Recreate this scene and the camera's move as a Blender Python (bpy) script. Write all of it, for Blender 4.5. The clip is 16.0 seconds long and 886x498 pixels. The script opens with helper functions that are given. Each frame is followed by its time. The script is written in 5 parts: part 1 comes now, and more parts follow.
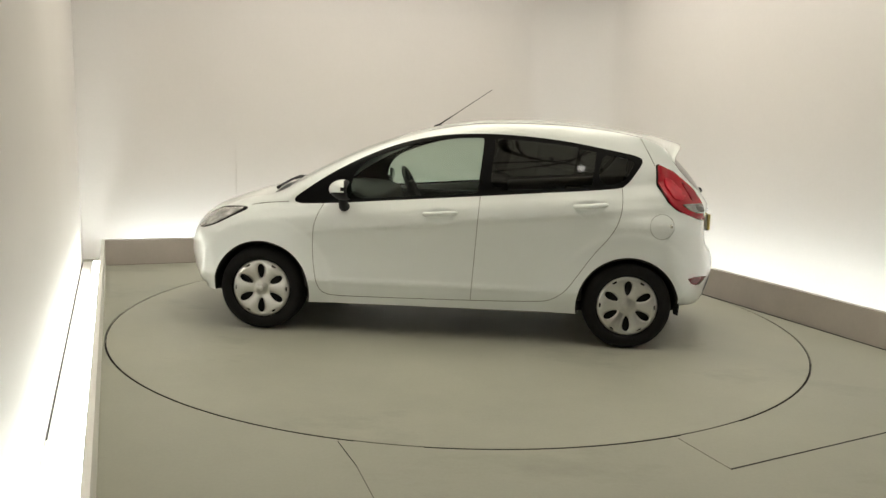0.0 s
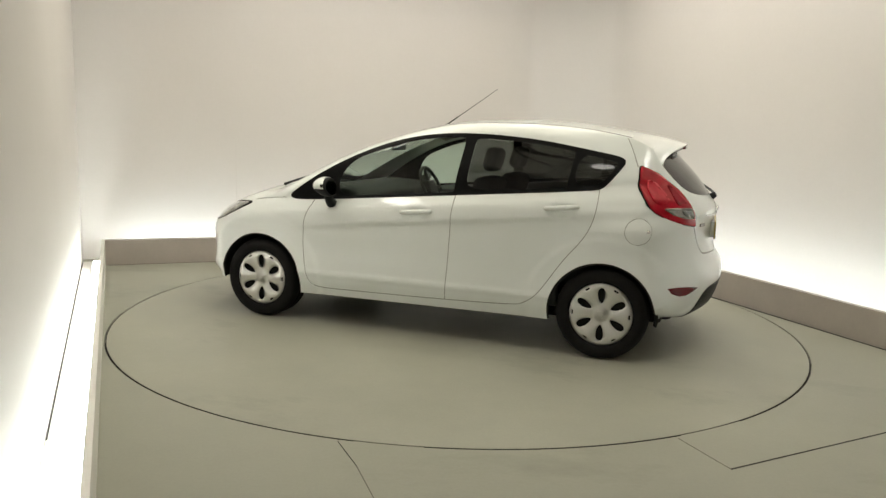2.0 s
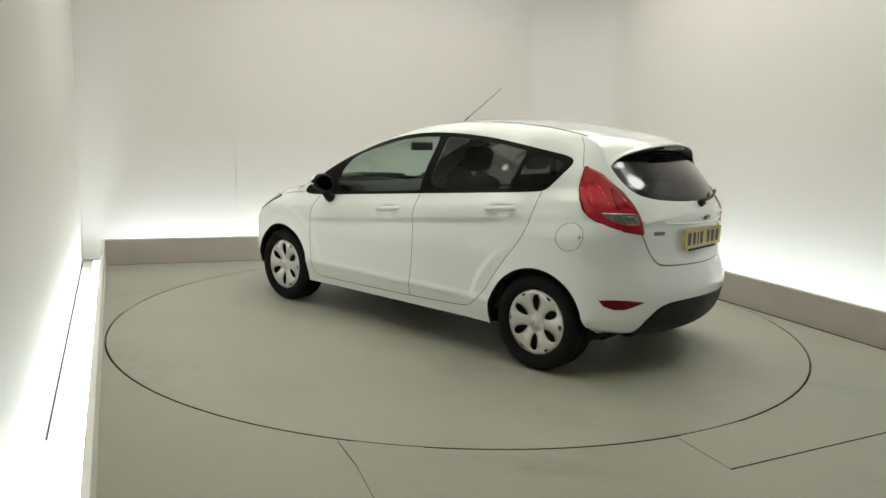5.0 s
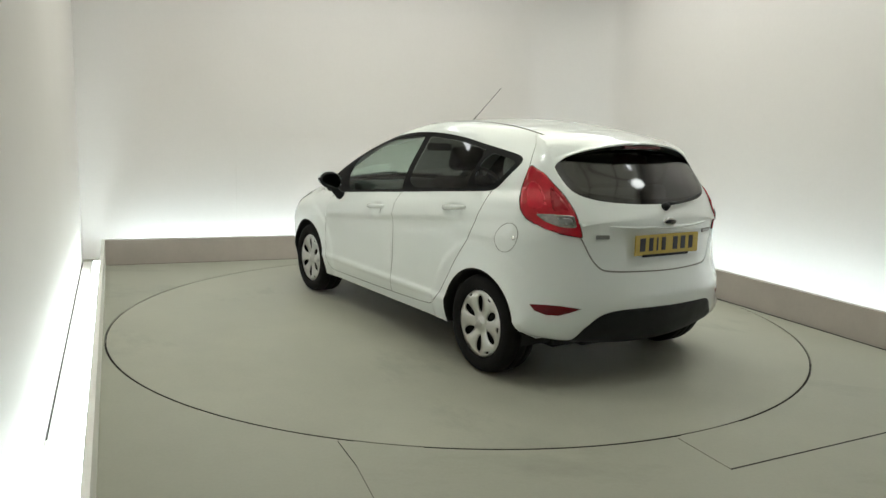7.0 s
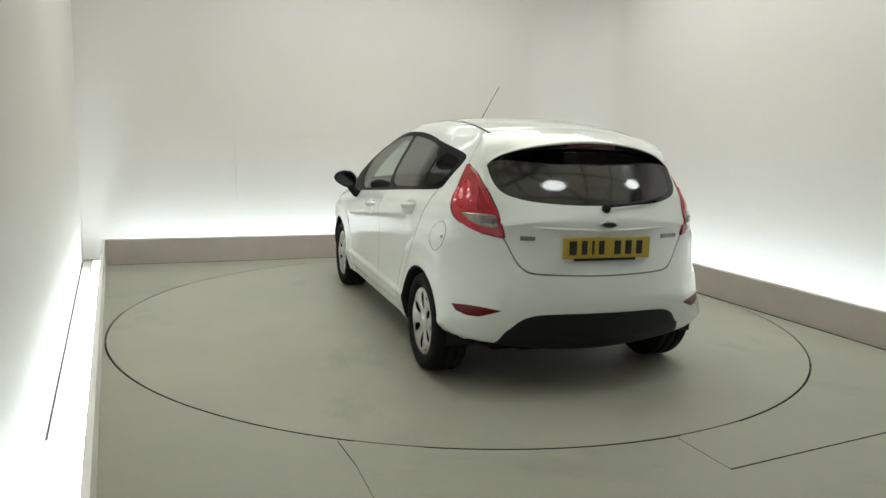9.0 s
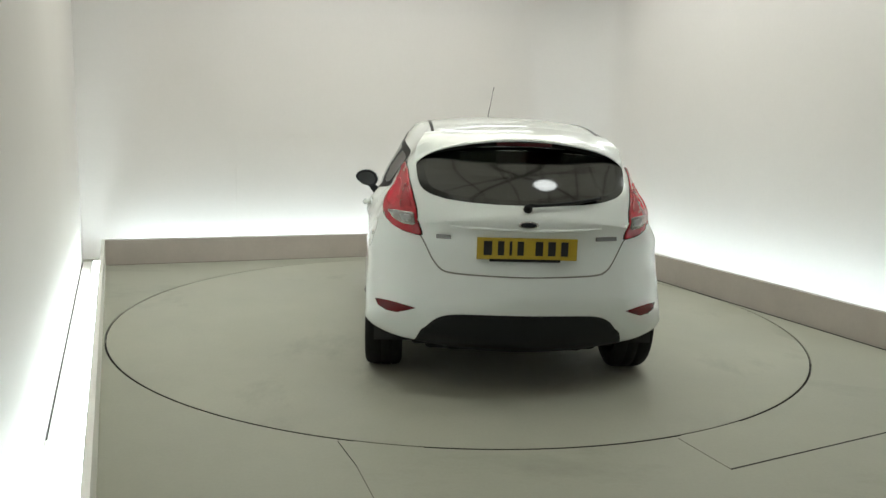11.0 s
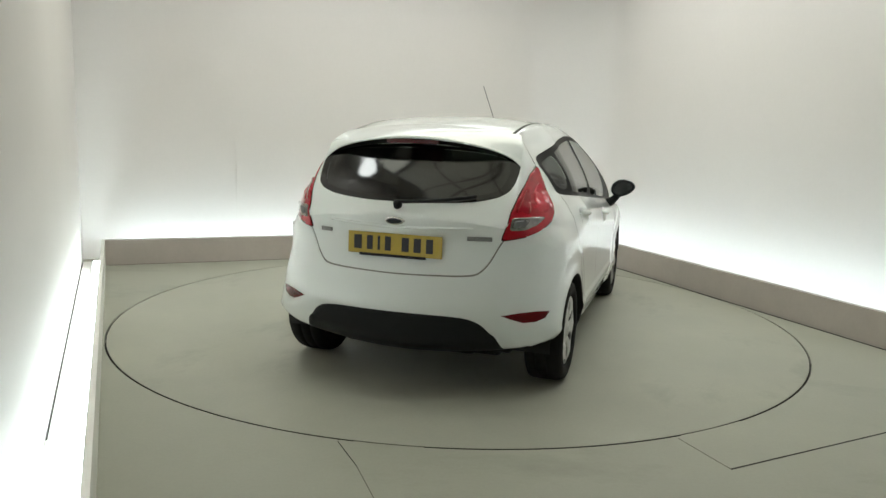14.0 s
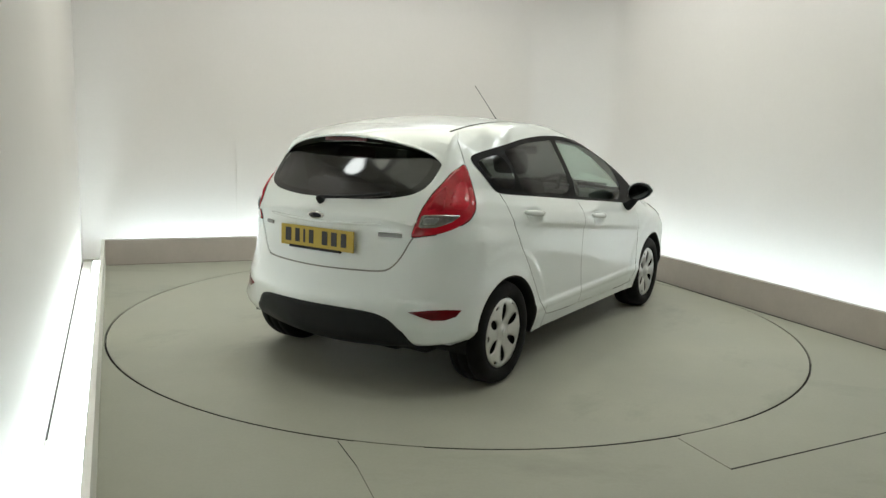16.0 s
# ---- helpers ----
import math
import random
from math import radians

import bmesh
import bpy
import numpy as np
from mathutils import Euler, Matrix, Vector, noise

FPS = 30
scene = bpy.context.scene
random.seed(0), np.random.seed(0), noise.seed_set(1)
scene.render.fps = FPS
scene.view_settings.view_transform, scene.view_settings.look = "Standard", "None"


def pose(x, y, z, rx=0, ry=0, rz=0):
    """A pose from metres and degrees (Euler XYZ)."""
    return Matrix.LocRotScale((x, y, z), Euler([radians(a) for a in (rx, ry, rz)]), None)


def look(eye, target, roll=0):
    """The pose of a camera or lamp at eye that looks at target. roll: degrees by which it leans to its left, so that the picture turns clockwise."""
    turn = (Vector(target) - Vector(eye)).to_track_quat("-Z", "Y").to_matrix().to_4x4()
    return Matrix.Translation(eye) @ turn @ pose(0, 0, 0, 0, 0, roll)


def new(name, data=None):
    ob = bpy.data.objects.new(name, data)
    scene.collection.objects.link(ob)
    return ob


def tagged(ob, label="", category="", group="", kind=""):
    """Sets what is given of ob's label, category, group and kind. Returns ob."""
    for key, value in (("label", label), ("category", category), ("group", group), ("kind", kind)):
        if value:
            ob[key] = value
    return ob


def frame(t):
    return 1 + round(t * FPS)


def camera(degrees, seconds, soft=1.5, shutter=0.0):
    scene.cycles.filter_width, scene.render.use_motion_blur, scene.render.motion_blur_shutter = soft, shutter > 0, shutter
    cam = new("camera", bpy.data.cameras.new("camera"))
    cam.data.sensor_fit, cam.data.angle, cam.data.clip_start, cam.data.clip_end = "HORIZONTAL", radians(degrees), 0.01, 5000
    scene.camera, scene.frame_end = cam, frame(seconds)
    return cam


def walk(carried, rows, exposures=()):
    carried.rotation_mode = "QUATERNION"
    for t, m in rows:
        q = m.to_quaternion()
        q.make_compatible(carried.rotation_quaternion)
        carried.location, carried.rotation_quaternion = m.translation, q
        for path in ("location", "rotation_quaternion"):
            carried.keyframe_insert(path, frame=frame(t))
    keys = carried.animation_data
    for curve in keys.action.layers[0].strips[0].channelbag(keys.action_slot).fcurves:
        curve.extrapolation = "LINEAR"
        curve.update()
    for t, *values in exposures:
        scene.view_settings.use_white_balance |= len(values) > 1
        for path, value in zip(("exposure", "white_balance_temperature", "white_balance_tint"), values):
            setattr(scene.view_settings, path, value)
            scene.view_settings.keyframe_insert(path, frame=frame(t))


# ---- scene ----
# ---------------------------------------------------------------- camera
SECONDS = 16.0
EYE = (0.0, 0.0, 1.3968)
TILT = 8.973
cam = camera(61.77, SECONDS, soft=1.45)
STAND = look(EYE, (0.0, math.cos(radians(TILT)), EYE[2] - math.sin(radians(TILT))), 1.774)
walk(cam, [(0.0, STAND), (SECONDS, STAND)],
     exposures=[(0.0, 0.03, 6650, 10), (3.0, 0.03, 6550, 9), (6.5, 0.0, 6070, 5.0), (SECONDS, 0.0, 6010, 5.0)])

# ---------------------------------------------------------------- plan of the studio, metres
# the bay stands askew to the camera: U runs along the back wall, V away from the camera
SPIN = radians(22.2)
U = Vector((math.cos(SPIN), math.sin(SPIN), 0))
V = Vector((-math.sin(SPIN), math.cos(SPIN), 0))


def uv(u, v, z=0.0):
    return U * u + V * v + Vector((0, 0, z))


KERB_H = 0.25
KERB_T = 0.05
CEIL = 3.6
NEAR_V = -4.0                      # where the unseen side behind the camera is closed off
KERB_BACK_V = 7.88
KERB_RIGHT_U = 4.74
WALL_BACK_V = 8.25
WALL_RIGHT_U = 5.20


def kerb_left_u(v):                # the inner line of the kerb beside the camera
    return -0.197 - 0.033 * (v - 2.88)


def wall_left_u(v):
    return kerb_left_u(v) - 0.215


RING_C = Vector((0.1155, 5.6226, 0))   # circular joint of the turntable
RING_R = 2.4877
SPIN_C = Vector((0.1430, 5.5507, 0))   # what the car turns about
CAR_OFF = Vector((0.0960, -0.1724, 0))


def heading(t):
    return 175.04 - 7.38 * t


# ---------------------------------------------------------------- world
world = bpy.data.worlds.new("world")
scene.world = world
world.use_nodes = True
world.node_tree.nodes["Background"].inputs[0].default_value = (0.05, 0.05, 0.05, 1)
world.node_tree.nodes["Background"].inputs[1].default_value = 0.0

LED_POWER = 20.0
LAMP_POWER = 12.0
WASH_POWER = 10.3
PANEL_POWER = 2.0
DIM_PANEL_POWER = 0.45


# ---------------------------------------------------------------- materials
def material(name, rgb, rough=0.6, metal=0.0, grain=0.0, grain_scale=40.0, stain=0.0, stain_scale=1.5, bump=0.0,
             bump_scale=200.0, coat=0.0, coat_rough=0.05, spec=0.5, emit=None, power=0.0, transmission=0.0, ior=1.45, alpha=1.0, piece=0.0):
    """A principled material with colour that varies at two scales, roughness that follows it, and fine relief."""
    m = bpy.data.materials.new(name)
    m.use_nodes = True
    n, l = m.node_tree.nodes, m.node_tree.links
    b = n["Principled BSDF"]
    b.inputs["Roughness"].default_value = rough
    b.inputs["Metallic"].default_value = metal
    b.inputs["Coat Weight"].default_value = coat
    b.inputs["Coat Roughness"].default_value = coat_rough
    b.inputs["Specular IOR Level"].default_value = spec
    b.inputs["Transmission Weight"].default_value = transmission
    b.inputs["IOR"].default_value = ior
    b.inputs["Alpha"].default_value = alpha
    b.inputs["Base Color"].default_value = (*rgb, 1)
    if emit:
        b.inputs["Emission Color"].default_value = (*emit, 1)
        b.inputs["Emission Strength"].default_value = power
    if grain or stain or bump:
        co = n.new("ShaderNodeTexCoord")
        fine = n.new("ShaderNodeTexNoise")
        fine.inputs["Scale"].default_value = grain_scale
        fine.inputs["Detail"].default_value = 5
        l.new(co.outputs["Object"], fine.inputs["Vector"])
        wide = n.new("ShaderNodeTexNoise")
        wide.inputs["Scale"].default_value = stain_scale
        wide.inputs["Detail"].default_value = 6
        wide.inputs["Roughness"].default_value = 0.6
        l.new(co.outputs["Object"], wide.inputs["Vector"])
        f1 = n.new("ShaderNodeMapRange")
        f1.inputs["To Min"].default_value, f1.inputs["To Max"].default_value = 1 - grain, 1 + grain
        l.new(fine.outputs["Fac"], f1.inputs["Value"])
        f2 = n.new("ShaderNodeMapRange")
        f2.inputs["From Min"].default_value, f2.inputs["From Max"].default_value = 0.3, 0.7
        f2.inputs["To Min"].default_value, f2.inputs["To Max"].default_value = 1 - stain, 1 + stain * 0.6
        l.new(wide.outputs["Fac"], f2.inputs["Value"])
        mul = n.new("ShaderNodeMath")
        mul.operation = "MULTIPLY"
        l.new(f1.outputs[0], mul.inputs[0])
        l.new(f2.outputs[0], mul.inputs[1])
        col = n.new("ShaderNodeVectorMath")
        col.operation = "SCALE"
        col.inputs[0].default_value = rgb
        l.new(mul.outputs[0], col.inputs["Scale"])
        l.new(col.outputs[0], b.inputs["Base Color"])
        r = n.new("ShaderNodeMapRange")
        r.inputs["From Min"].default_value, r.inputs["From Max"].default_value = 0.3, 0.7
        r.inputs["To Min"].default_value, r.inputs["To Max"].default_value = max(0.02, rough * (1 - 1.2 * stain)), min(1, rough * (1 + 1.2 * stain))
        l.new(wide.outputs["Fac"], r.inputs["Value"])
        l.new(r.outputs[0], b.inputs["Roughness"])
        if bump:
            tex = n.new("ShaderNodeTexNoise")
            tex.inputs["Scale"].default_value = bump_scale
            tex.inputs["Detail"].default_value = 3
            l.new(co.outputs["Object"], tex.inputs["Vector"])
            bp = n.new("ShaderNodeBump")
            bp.inputs["Strength"].default_value = bump
            bp.inputs["Distance"].default_value = 0.004
            l.new(tex.outputs["Fac"], bp.inputs["Height"])
            l.new(bp.outputs[0], b.inputs["Normal"])
    return m


M_FLOOR = material("floor_paint", (0.385, 0.388, 0.325), 0.46, spec=0.22, grain=0.05, grain_scale=60, stain=0.09, stain_scale=0.9, bump=0.05, bump_scale=90)
M_DISC = material("turntable_paint", (0.408, 0.410, 0.345), 0.44, spec=0.22, grain=0.05, grain_scale=60, stain=0.11, stain_scale=1.1, bump=0.05, bump_scale=90)


def worn(m, scale, depth):
    """Adds broad scuffs to a floor paint: patches of darker, duller traffic wear."""
    n, l = m.node_tree.nodes, m.node_tree.links
    b = n["Principled BSDF"]
    src = b.inputs["Base Color"].links[0].from_socket
    co = n.new("ShaderNodeTexCoord")
    mp = n.new("ShaderNodeMapping")
    mp.inputs["Scale"].default_value = (scale, scale * 1.9, 1)
    mp.inputs["Rotation"].default_value = (0, 0, 0.5)
    l.new(co.outputs["Object"], mp.inputs["Vector"])
    t = n.new("ShaderNodeTexNoise")
    t.inputs["Scale"].default_value, t.inputs["Detail"].default_value, t.inputs["Roughness"].default_value = 1.0, 8, 0.65
    l.new(mp.outputs[0], t.inputs["Vector"])
    r = n.new("ShaderNodeMapRange")
    r.inputs["From Min"].default_value, r.inputs["From Max"].default_value = 0.56, 0.74
    r.inputs["To Min"].default_value, r.inputs["To Max"].default_value = 1.0, 1.0 - depth
    l.new(t.outputs["Fac"], r.inputs["Value"])
    v = n.new("ShaderNodeVectorMath")
    v.operation = "SCALE"
    l.new(src, v.inputs[0])
    l.new(r.outputs[0], v.inputs["Scale"])
    l.new(v.outputs[0], b.inputs["Base Color"])


worn(M_FLOOR, 0.7, 0.22)
worn(M_DISC, 0.6, 0.30)
M_GAP = material("dark_gap", (0.028, 0.027, 0.024), 0.9, grain=0.2)
M_WALL = material("wall_paint", (0.675, 0.641, 0.617), 0.75, grain=0.02, grain_scale=30, stain=0.03, stain_scale=0.5, bump=0.06, bump_scale=120)
M_JOINT = material("dusty_and_shaded_joint", (0.15, 0.145, 0.125), 0.9, grain=0.25, grain_scale=25)
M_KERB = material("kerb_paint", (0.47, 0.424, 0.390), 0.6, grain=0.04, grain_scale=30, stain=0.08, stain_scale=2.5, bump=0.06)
# paler than the other kerbs: the cove's brightness is put into the colour
M_COVE_GLOW = material("cove_glow_white", (0.78, 0.77, 0.73), 0.55, grain=0.03, stain=0.05, stain_scale=3.0)
M_CEIL = material("ceiling_paint", (0.50, 0.46, 0.40), 0.8, grain=0.03, stain=0.08)
M_UNSEEN_WALL = material("unseen_wall_grey", (0.20, 0.195, 0.19), 0.9, grain=0.15, grain_scale=20, stain=0.15)
M_STEEL = material("painted_steel", (0.16, 0.14, 0.12), 0.5, metal=0.3, grain=0.05)
M_LED_SIDE = material("side_led_light", (0.9, 0.95, 0.92), 0.5, emit=(0.90, 0.98, 0.96), power=LED_POWER * 1.3)
M_LED = material("led_light", (0.9, 0.95, 0.92), 0.5, emit=(0.87, 0.98, 1.0), power=LED_POWER)
M_LAMP = material("lamp_light", (0.9, 0.9, 0.88), 0.5, emit=(1.0, 0.97, 0.90), power=LAMP_POWER)
M_WASH = material("added_wall_light", (0.9, 0.9, 0.88), 0.5, emit=(1.0, 0.968, 0.955), power=WASH_POWER)
M_PANEL = material("panel_light", (0.9, 0.9, 0.88), 0.5, emit=(0.99, 0.93, 0.74), power=PANEL_POWER)
M_PANEL_DIM = material("dim_panel_light", (0.9, 0.88, 0.8), 0.5, emit=(0.99, 0.91, 0.70), power=DIM_PANEL_POWER)
M_HOUSING = material("lamp_housing", (0.55, 0.55, 0.54), 0.4, metal=0.6, grain=0.03)


# ---------------------------------------------------------------- mesh helpers
def mesh_of(name, bm, mats, smooth=False):
    me = bpy.data.meshes.new(name)
    bm.to_mesh(me)
    bm.free()
    for m in (mats if isinstance(mats, (list, tuple)) else [mats]):
        me.materials.append(m)
    if smooth:
        for p in me.polygons:
            p.use_smooth = True
    return me


def part(name, bm, mat, parent, label="", smooth=False, m=None):
    ob = new(name, mesh_of(name, bm, mat, smooth))
    ob.parent = parent
    if m is not None:
        ob.matrix_basis = m
    return tagged(ob, label)


def thing(name, label, category, m=None, group="", kind=""):
    ob = new(name)
    ob.empty_display_size = 0.1
    if m is not None:
        ob.matrix_basis = m
    return tagged(ob, label, category, group, kind)


def box(bm, lo, hi, bevel=0.0, seg=2):
    r = bmesh.ops.create_cube(bm, size=1.0)
    vs = r["verts"]
    for v in vs:
        v.co = Vector([lo[i] + (v.co[i] + 0.5) * (hi[i] - lo[i]) for i in range(3)])
    if bevel:
        es = list({e for v in vs for e in v.link_edges})
        bmesh.ops.bevel(bm, geom=es, offset=bevel, segments=seg, affect="EDGES", profile=0.5)
    return bm


def prism(bm, pts, z0, z1, bevel=0.0):
    """An upright prism over a plan polygon (counter-clockwise)."""
    a = [bm.verts.new((p[0], p[1], z0)) for p in pts]
    b = [bm.verts.new((p[0], p[1], z1)) for p in pts]
    n = len(pts)
    fs = [bm.faces.new(b), bm.faces.new(a[::-1])]
    for i in range(n):
        fs.append(bm.faces.new((a[i], a[(i + 1) % n], b[(i + 1) % n], b[i])))
    if bevel:
        es = list({e for v in b for e in v.link_edges if e.verts[0].co.z == e.verts[1].co.z == z1})
        bmesh.ops.bevel(bm, geom=es, offset=bevel, segments=2, affect="EDGES", profile=0.5)
    bmesh.ops.recalc_face_normals(bm, faces=bm.faces)
    return bm


def lathe(bm, profile, seg=32, axis="z", closed=False):
    """Turn a profile of (radius, height) round an axis."""
    rings = []
    for r, h in profile:
        ring = []
        for k in range(seg):
            a = 2 * math.pi * k / seg
            c, s = r * math.cos(a), r * math.sin(a)
            co = {"z": (c, s, h), "y": (c, h, s), "x": (h, c, s)}[axis]
            ring.append(bm.verts.new(co))
        rings.append(ring)
    pairs = list(zip(rings, rings[1:])) + ([(rings[-1], rings[0])] if closed else [])
    for p, q in pairs:
        for k in range(seg):
            bm.faces.new((p[k], p[(k + 1) % seg], q[(k + 1) % seg], q[k]))
    if not closed:
        for ring in (rings[0], rings[-1]):
            bm.faces.new(ring)
    bmesh.ops.recalc_face_normals(bm, faces=bm.faces)
    return bm


def tube(bm, pts, r, seg=8):
    """A round bar along points; r may be one radius or one for each point."""
    pts = [Vector(p) for p in pts]
    rs = r if isinstance(r, (list, tuple)) else [r] * len(pts)
    rings = []
    for i, p in enumerate(pts):
        d = (pts[min(i + 1, len(pts) - 1)] - pts[max(i - 1, 0)]).normalized()
        a = d.cross(Vector((0, 0, 1)) if abs(d.z) < 0.9 else Vector((1, 0, 0))).normalized()
        b = d.cross(a)
        rings.append([bm.verts.new(p + (a * math.cos(2 * math.pi * k / seg) + b * math.sin(2 * math.pi * k / seg)) * rs[i]) for k in range(seg)])
    for p, q in zip(rings, rings[1:]):
        for k in range(seg):
            bm.faces.new((p[k], p[(k + 1) % seg], q[(k + 1) % seg], q[k]))
    bm.faces.new(rings[0])
    bm.faces.new(rings[-1])
    bmesh.ops.recalc_face_normals(bm, faces=bm.faces)
    return bm


def setting(name, bm, mat, label, category, smooth=False):
    return tagged(new(name, mesh_of(name, bm, mat, smooth)), label, category, kind="structure")


# ---------------------------------------------------------------- the studio
def slab(name, corners, z0, z1, mat, label, category, bevel=0.0):
    return setting(name, prism(bmesh.new(), corners, z0, z1, bevel), mat, label, category)


def build_studio():
    far, near = WALL_BACK_V, NEAR_V
    # floor round the turntable, cut out along the ring
    outer = [uv(wall_left_u(near) - 0.3, near - 0.2), uv(WALL_RIGHT_U + 0.3, near - 0.2), uv(WALL_RIGHT_U + 0.3, far + 0.3), uv(wall_left_u(far) - 0.3, far + 0.3)]
    n = 192
    bm = bmesh.new()
    r = RING_R + 0.007
    inner, rim, low = [], [], []
    for k in range(n):
        a = 2 * math.pi * k / n
        d = Vector((math.cos(a), math.sin(a), 0))
        inner.append(bm.verts.new(RING_C + d * r))
        low.append(bm.verts.new(RING_C + d * r + Vector((0, 0, -0.06))))
        best = 1e9
        for i in range(4):
            p, q = outer[i], outer[(i + 1) % 4]
            e = q - p
            den = d.x * e.y - d.y * e.x
            if abs(den) > 1e-9:
                w = p - RING_C
                s = (w.x * e.y - w.y * e.x) / den
                if s > 0:
                    best = min(best, s)
        rim.append(bm.verts.new(RING_C + d * best))
    for k in range(n):
        j = (k + 1) % n
        bm.faces.new((inner[k], rim[k], rim[j], inner[j]))
        bm.faces.new((low[k], inner[k], inner[j], low[j]))
    bmesh.ops.recalc_face_normals(bm, faces=bm.faces)
    setting("floor", bm, M_FLOOR, "grey-beige painted studio floor with fine joints", "floor")
    slab("pit_floor", outer, -0.2, -0.055, M_GAP, "dark bottom of the joint round the turntable", "floor")

    # joints between the floor boards in front of the ring
    def joint(p, q, w, name="floor_joint", mat=M_GAP):
        p, q = Vector((*p, 0)), Vector((*q, 0))
        d = (q - p).normalized()
        s = Vector((-d.y, d.x, 0)) * w / 2
        setting(name, prism(bmesh.new(), [p - s, q - s, q + s, p + s], -0.01, 0.0012), mat, "thin dark joint between painted floor boards", "floor")

    joint((-0.448, 3.170), (-0.335, 2.93), 0.004)
    joint((-0.335, 2.93), (-0.20, 2.56), 0.0034, "filled_joint", M_JOINT)
    joint((1.27, 3.01), (2.45, 3.595), 0.008)
    joint((1.27, 3.01), (1.14, 3.325), 0.003, "filled_joint", M_JOINT)

    # paint and dust that fill stretches of the ring's gap
    def filler(a0, a1, top, mat, name, label):
        k = max(2, int((a1 - a0) / 1.5))
        ring = [(RING_C + Vector((math.cos(t), math.sin(t), 0)) * (RING_R + 0.0068), RING_C + Vector((math.cos(t), math.sin(t), 0)) * (RING_R - 0.0015))
                for t in (radians(a0 + (a1 - a0) * i / k) for i in range(k + 1))]
        setting(name, prism(bmesh.new(), [p for p, _ in ring] + [q for _, q in ring[::-1]], -0.05, top), mat, label, "floor")

    filler(-101.5, -94.0, -0.0015, M_FLOOR, "joint_filler_1", "floor paint bridging the joint round the turntable")
    filler(-65.0, -55.5, -0.0015, M_FLOOR, "joint_filler_2", "floor paint bridging the joint round the turntable")
    filler(-24.0, -9.0, -0.006, M_JOINT, "joint_filler_3", "grey dust lying in the joint round the turntable")
    filler(70.0, 172.0, -0.005, M_JOINT, "joint_filler_4", "grey dust lying in the joint round the turntable")

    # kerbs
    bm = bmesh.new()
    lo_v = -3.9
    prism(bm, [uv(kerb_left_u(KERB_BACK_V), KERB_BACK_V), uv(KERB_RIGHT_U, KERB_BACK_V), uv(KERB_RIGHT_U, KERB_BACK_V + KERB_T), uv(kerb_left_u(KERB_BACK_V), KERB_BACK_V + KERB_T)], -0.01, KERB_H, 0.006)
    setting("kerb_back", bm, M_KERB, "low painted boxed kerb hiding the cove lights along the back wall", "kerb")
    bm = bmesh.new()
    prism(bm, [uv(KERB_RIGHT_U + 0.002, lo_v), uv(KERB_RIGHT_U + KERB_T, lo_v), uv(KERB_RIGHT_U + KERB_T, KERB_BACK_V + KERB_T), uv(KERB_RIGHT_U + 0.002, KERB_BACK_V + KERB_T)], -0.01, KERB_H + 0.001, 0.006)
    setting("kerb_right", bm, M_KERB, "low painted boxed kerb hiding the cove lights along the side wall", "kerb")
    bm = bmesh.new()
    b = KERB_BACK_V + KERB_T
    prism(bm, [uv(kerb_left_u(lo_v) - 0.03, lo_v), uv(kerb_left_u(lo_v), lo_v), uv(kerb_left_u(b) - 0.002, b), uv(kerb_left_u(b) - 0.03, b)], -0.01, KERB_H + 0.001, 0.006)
    setting("kerb_left", bm, M_COVE_GLOW, "boxed kerb coloured white for the bright cove light on it", "kerb")

    # dark strips that paint the shadow line, and at right a stain, below the kerbs
    kb, kr = KERB_BACK_V - 0.001, KERB_RIGHT_U - 0.001
    setting("kerb_shade_back", prism(bmesh.new(), [uv(kerb_left_u(kb) + 0.03, kb - 0.014), uv(kr - 0.03, kb - 0.014), uv(kr - 0.03, kb), uv(kerb_left_u(kb) + 0.03, kb)], -0.01, 0.002), M_JOINT, "thin dark strip for the shadow line and stain at the kerb foot", "trim")
    setting("kerb_shade_right", prism(bmesh.new(), [uv(kr - 0.018, lo_v), uv(kr, lo_v), uv(kr, kb), uv(kr - 0.018, kb)], -0.01, 0.0025), M_GAP, "thin dark strip for the shadow line and stain at the kerb foot", "trim")

    # dark joint at the foot of the wall beside the camera, and a flush access panel in the back wall
    a, b = uv(wall_left_u(8.05) + 0.001, 8.05), uv(wall_left_u(3.5) + 0.001, 3.5)
    d = (b - a).normalized()
    sd = Vector((-d.y, d.x, 0)) * 0.008
    setting("wall_joint", prism(bmesh.new(), [a, b, b + sd, a + sd], -0.01, 0.0055), M_GAP, "thin dark joint at the foot of the wall", "trim")
    # floor of the cove beside the camera, its glow put into a white colour
    setting("cove_floor", prism(bmesh.new(), [uv(wall_left_u(-3.8) + 0.001, -3.8), uv(kerb_left_u(-3.8) - 0.032, -3.8), uv(kerb_left_u(8.1) - 0.032, 8.1), uv(wall_left_u(8.1) + 0.001, 8.1)], -0.01, 0.004), M_COVE_GLOW, "floor of the light cove, coloured white for its glow", "floor")
    setting("wall_panel", prism(bmesh.new(), [uv(0.935, WALL_BACK_V - 0.007), uv(2.95, WALL_BACK_V - 0.007), uv(2.95, WALL_BACK_V + 0.01), uv(0.935, WALL_BACK_V + 0.01)], 0.0, 1.295, 0.003), M_WALL, "faint flush access panel in the back wall", "panel")
    # walls and ceiling
    t = 0.15
    wl = wall_left_u
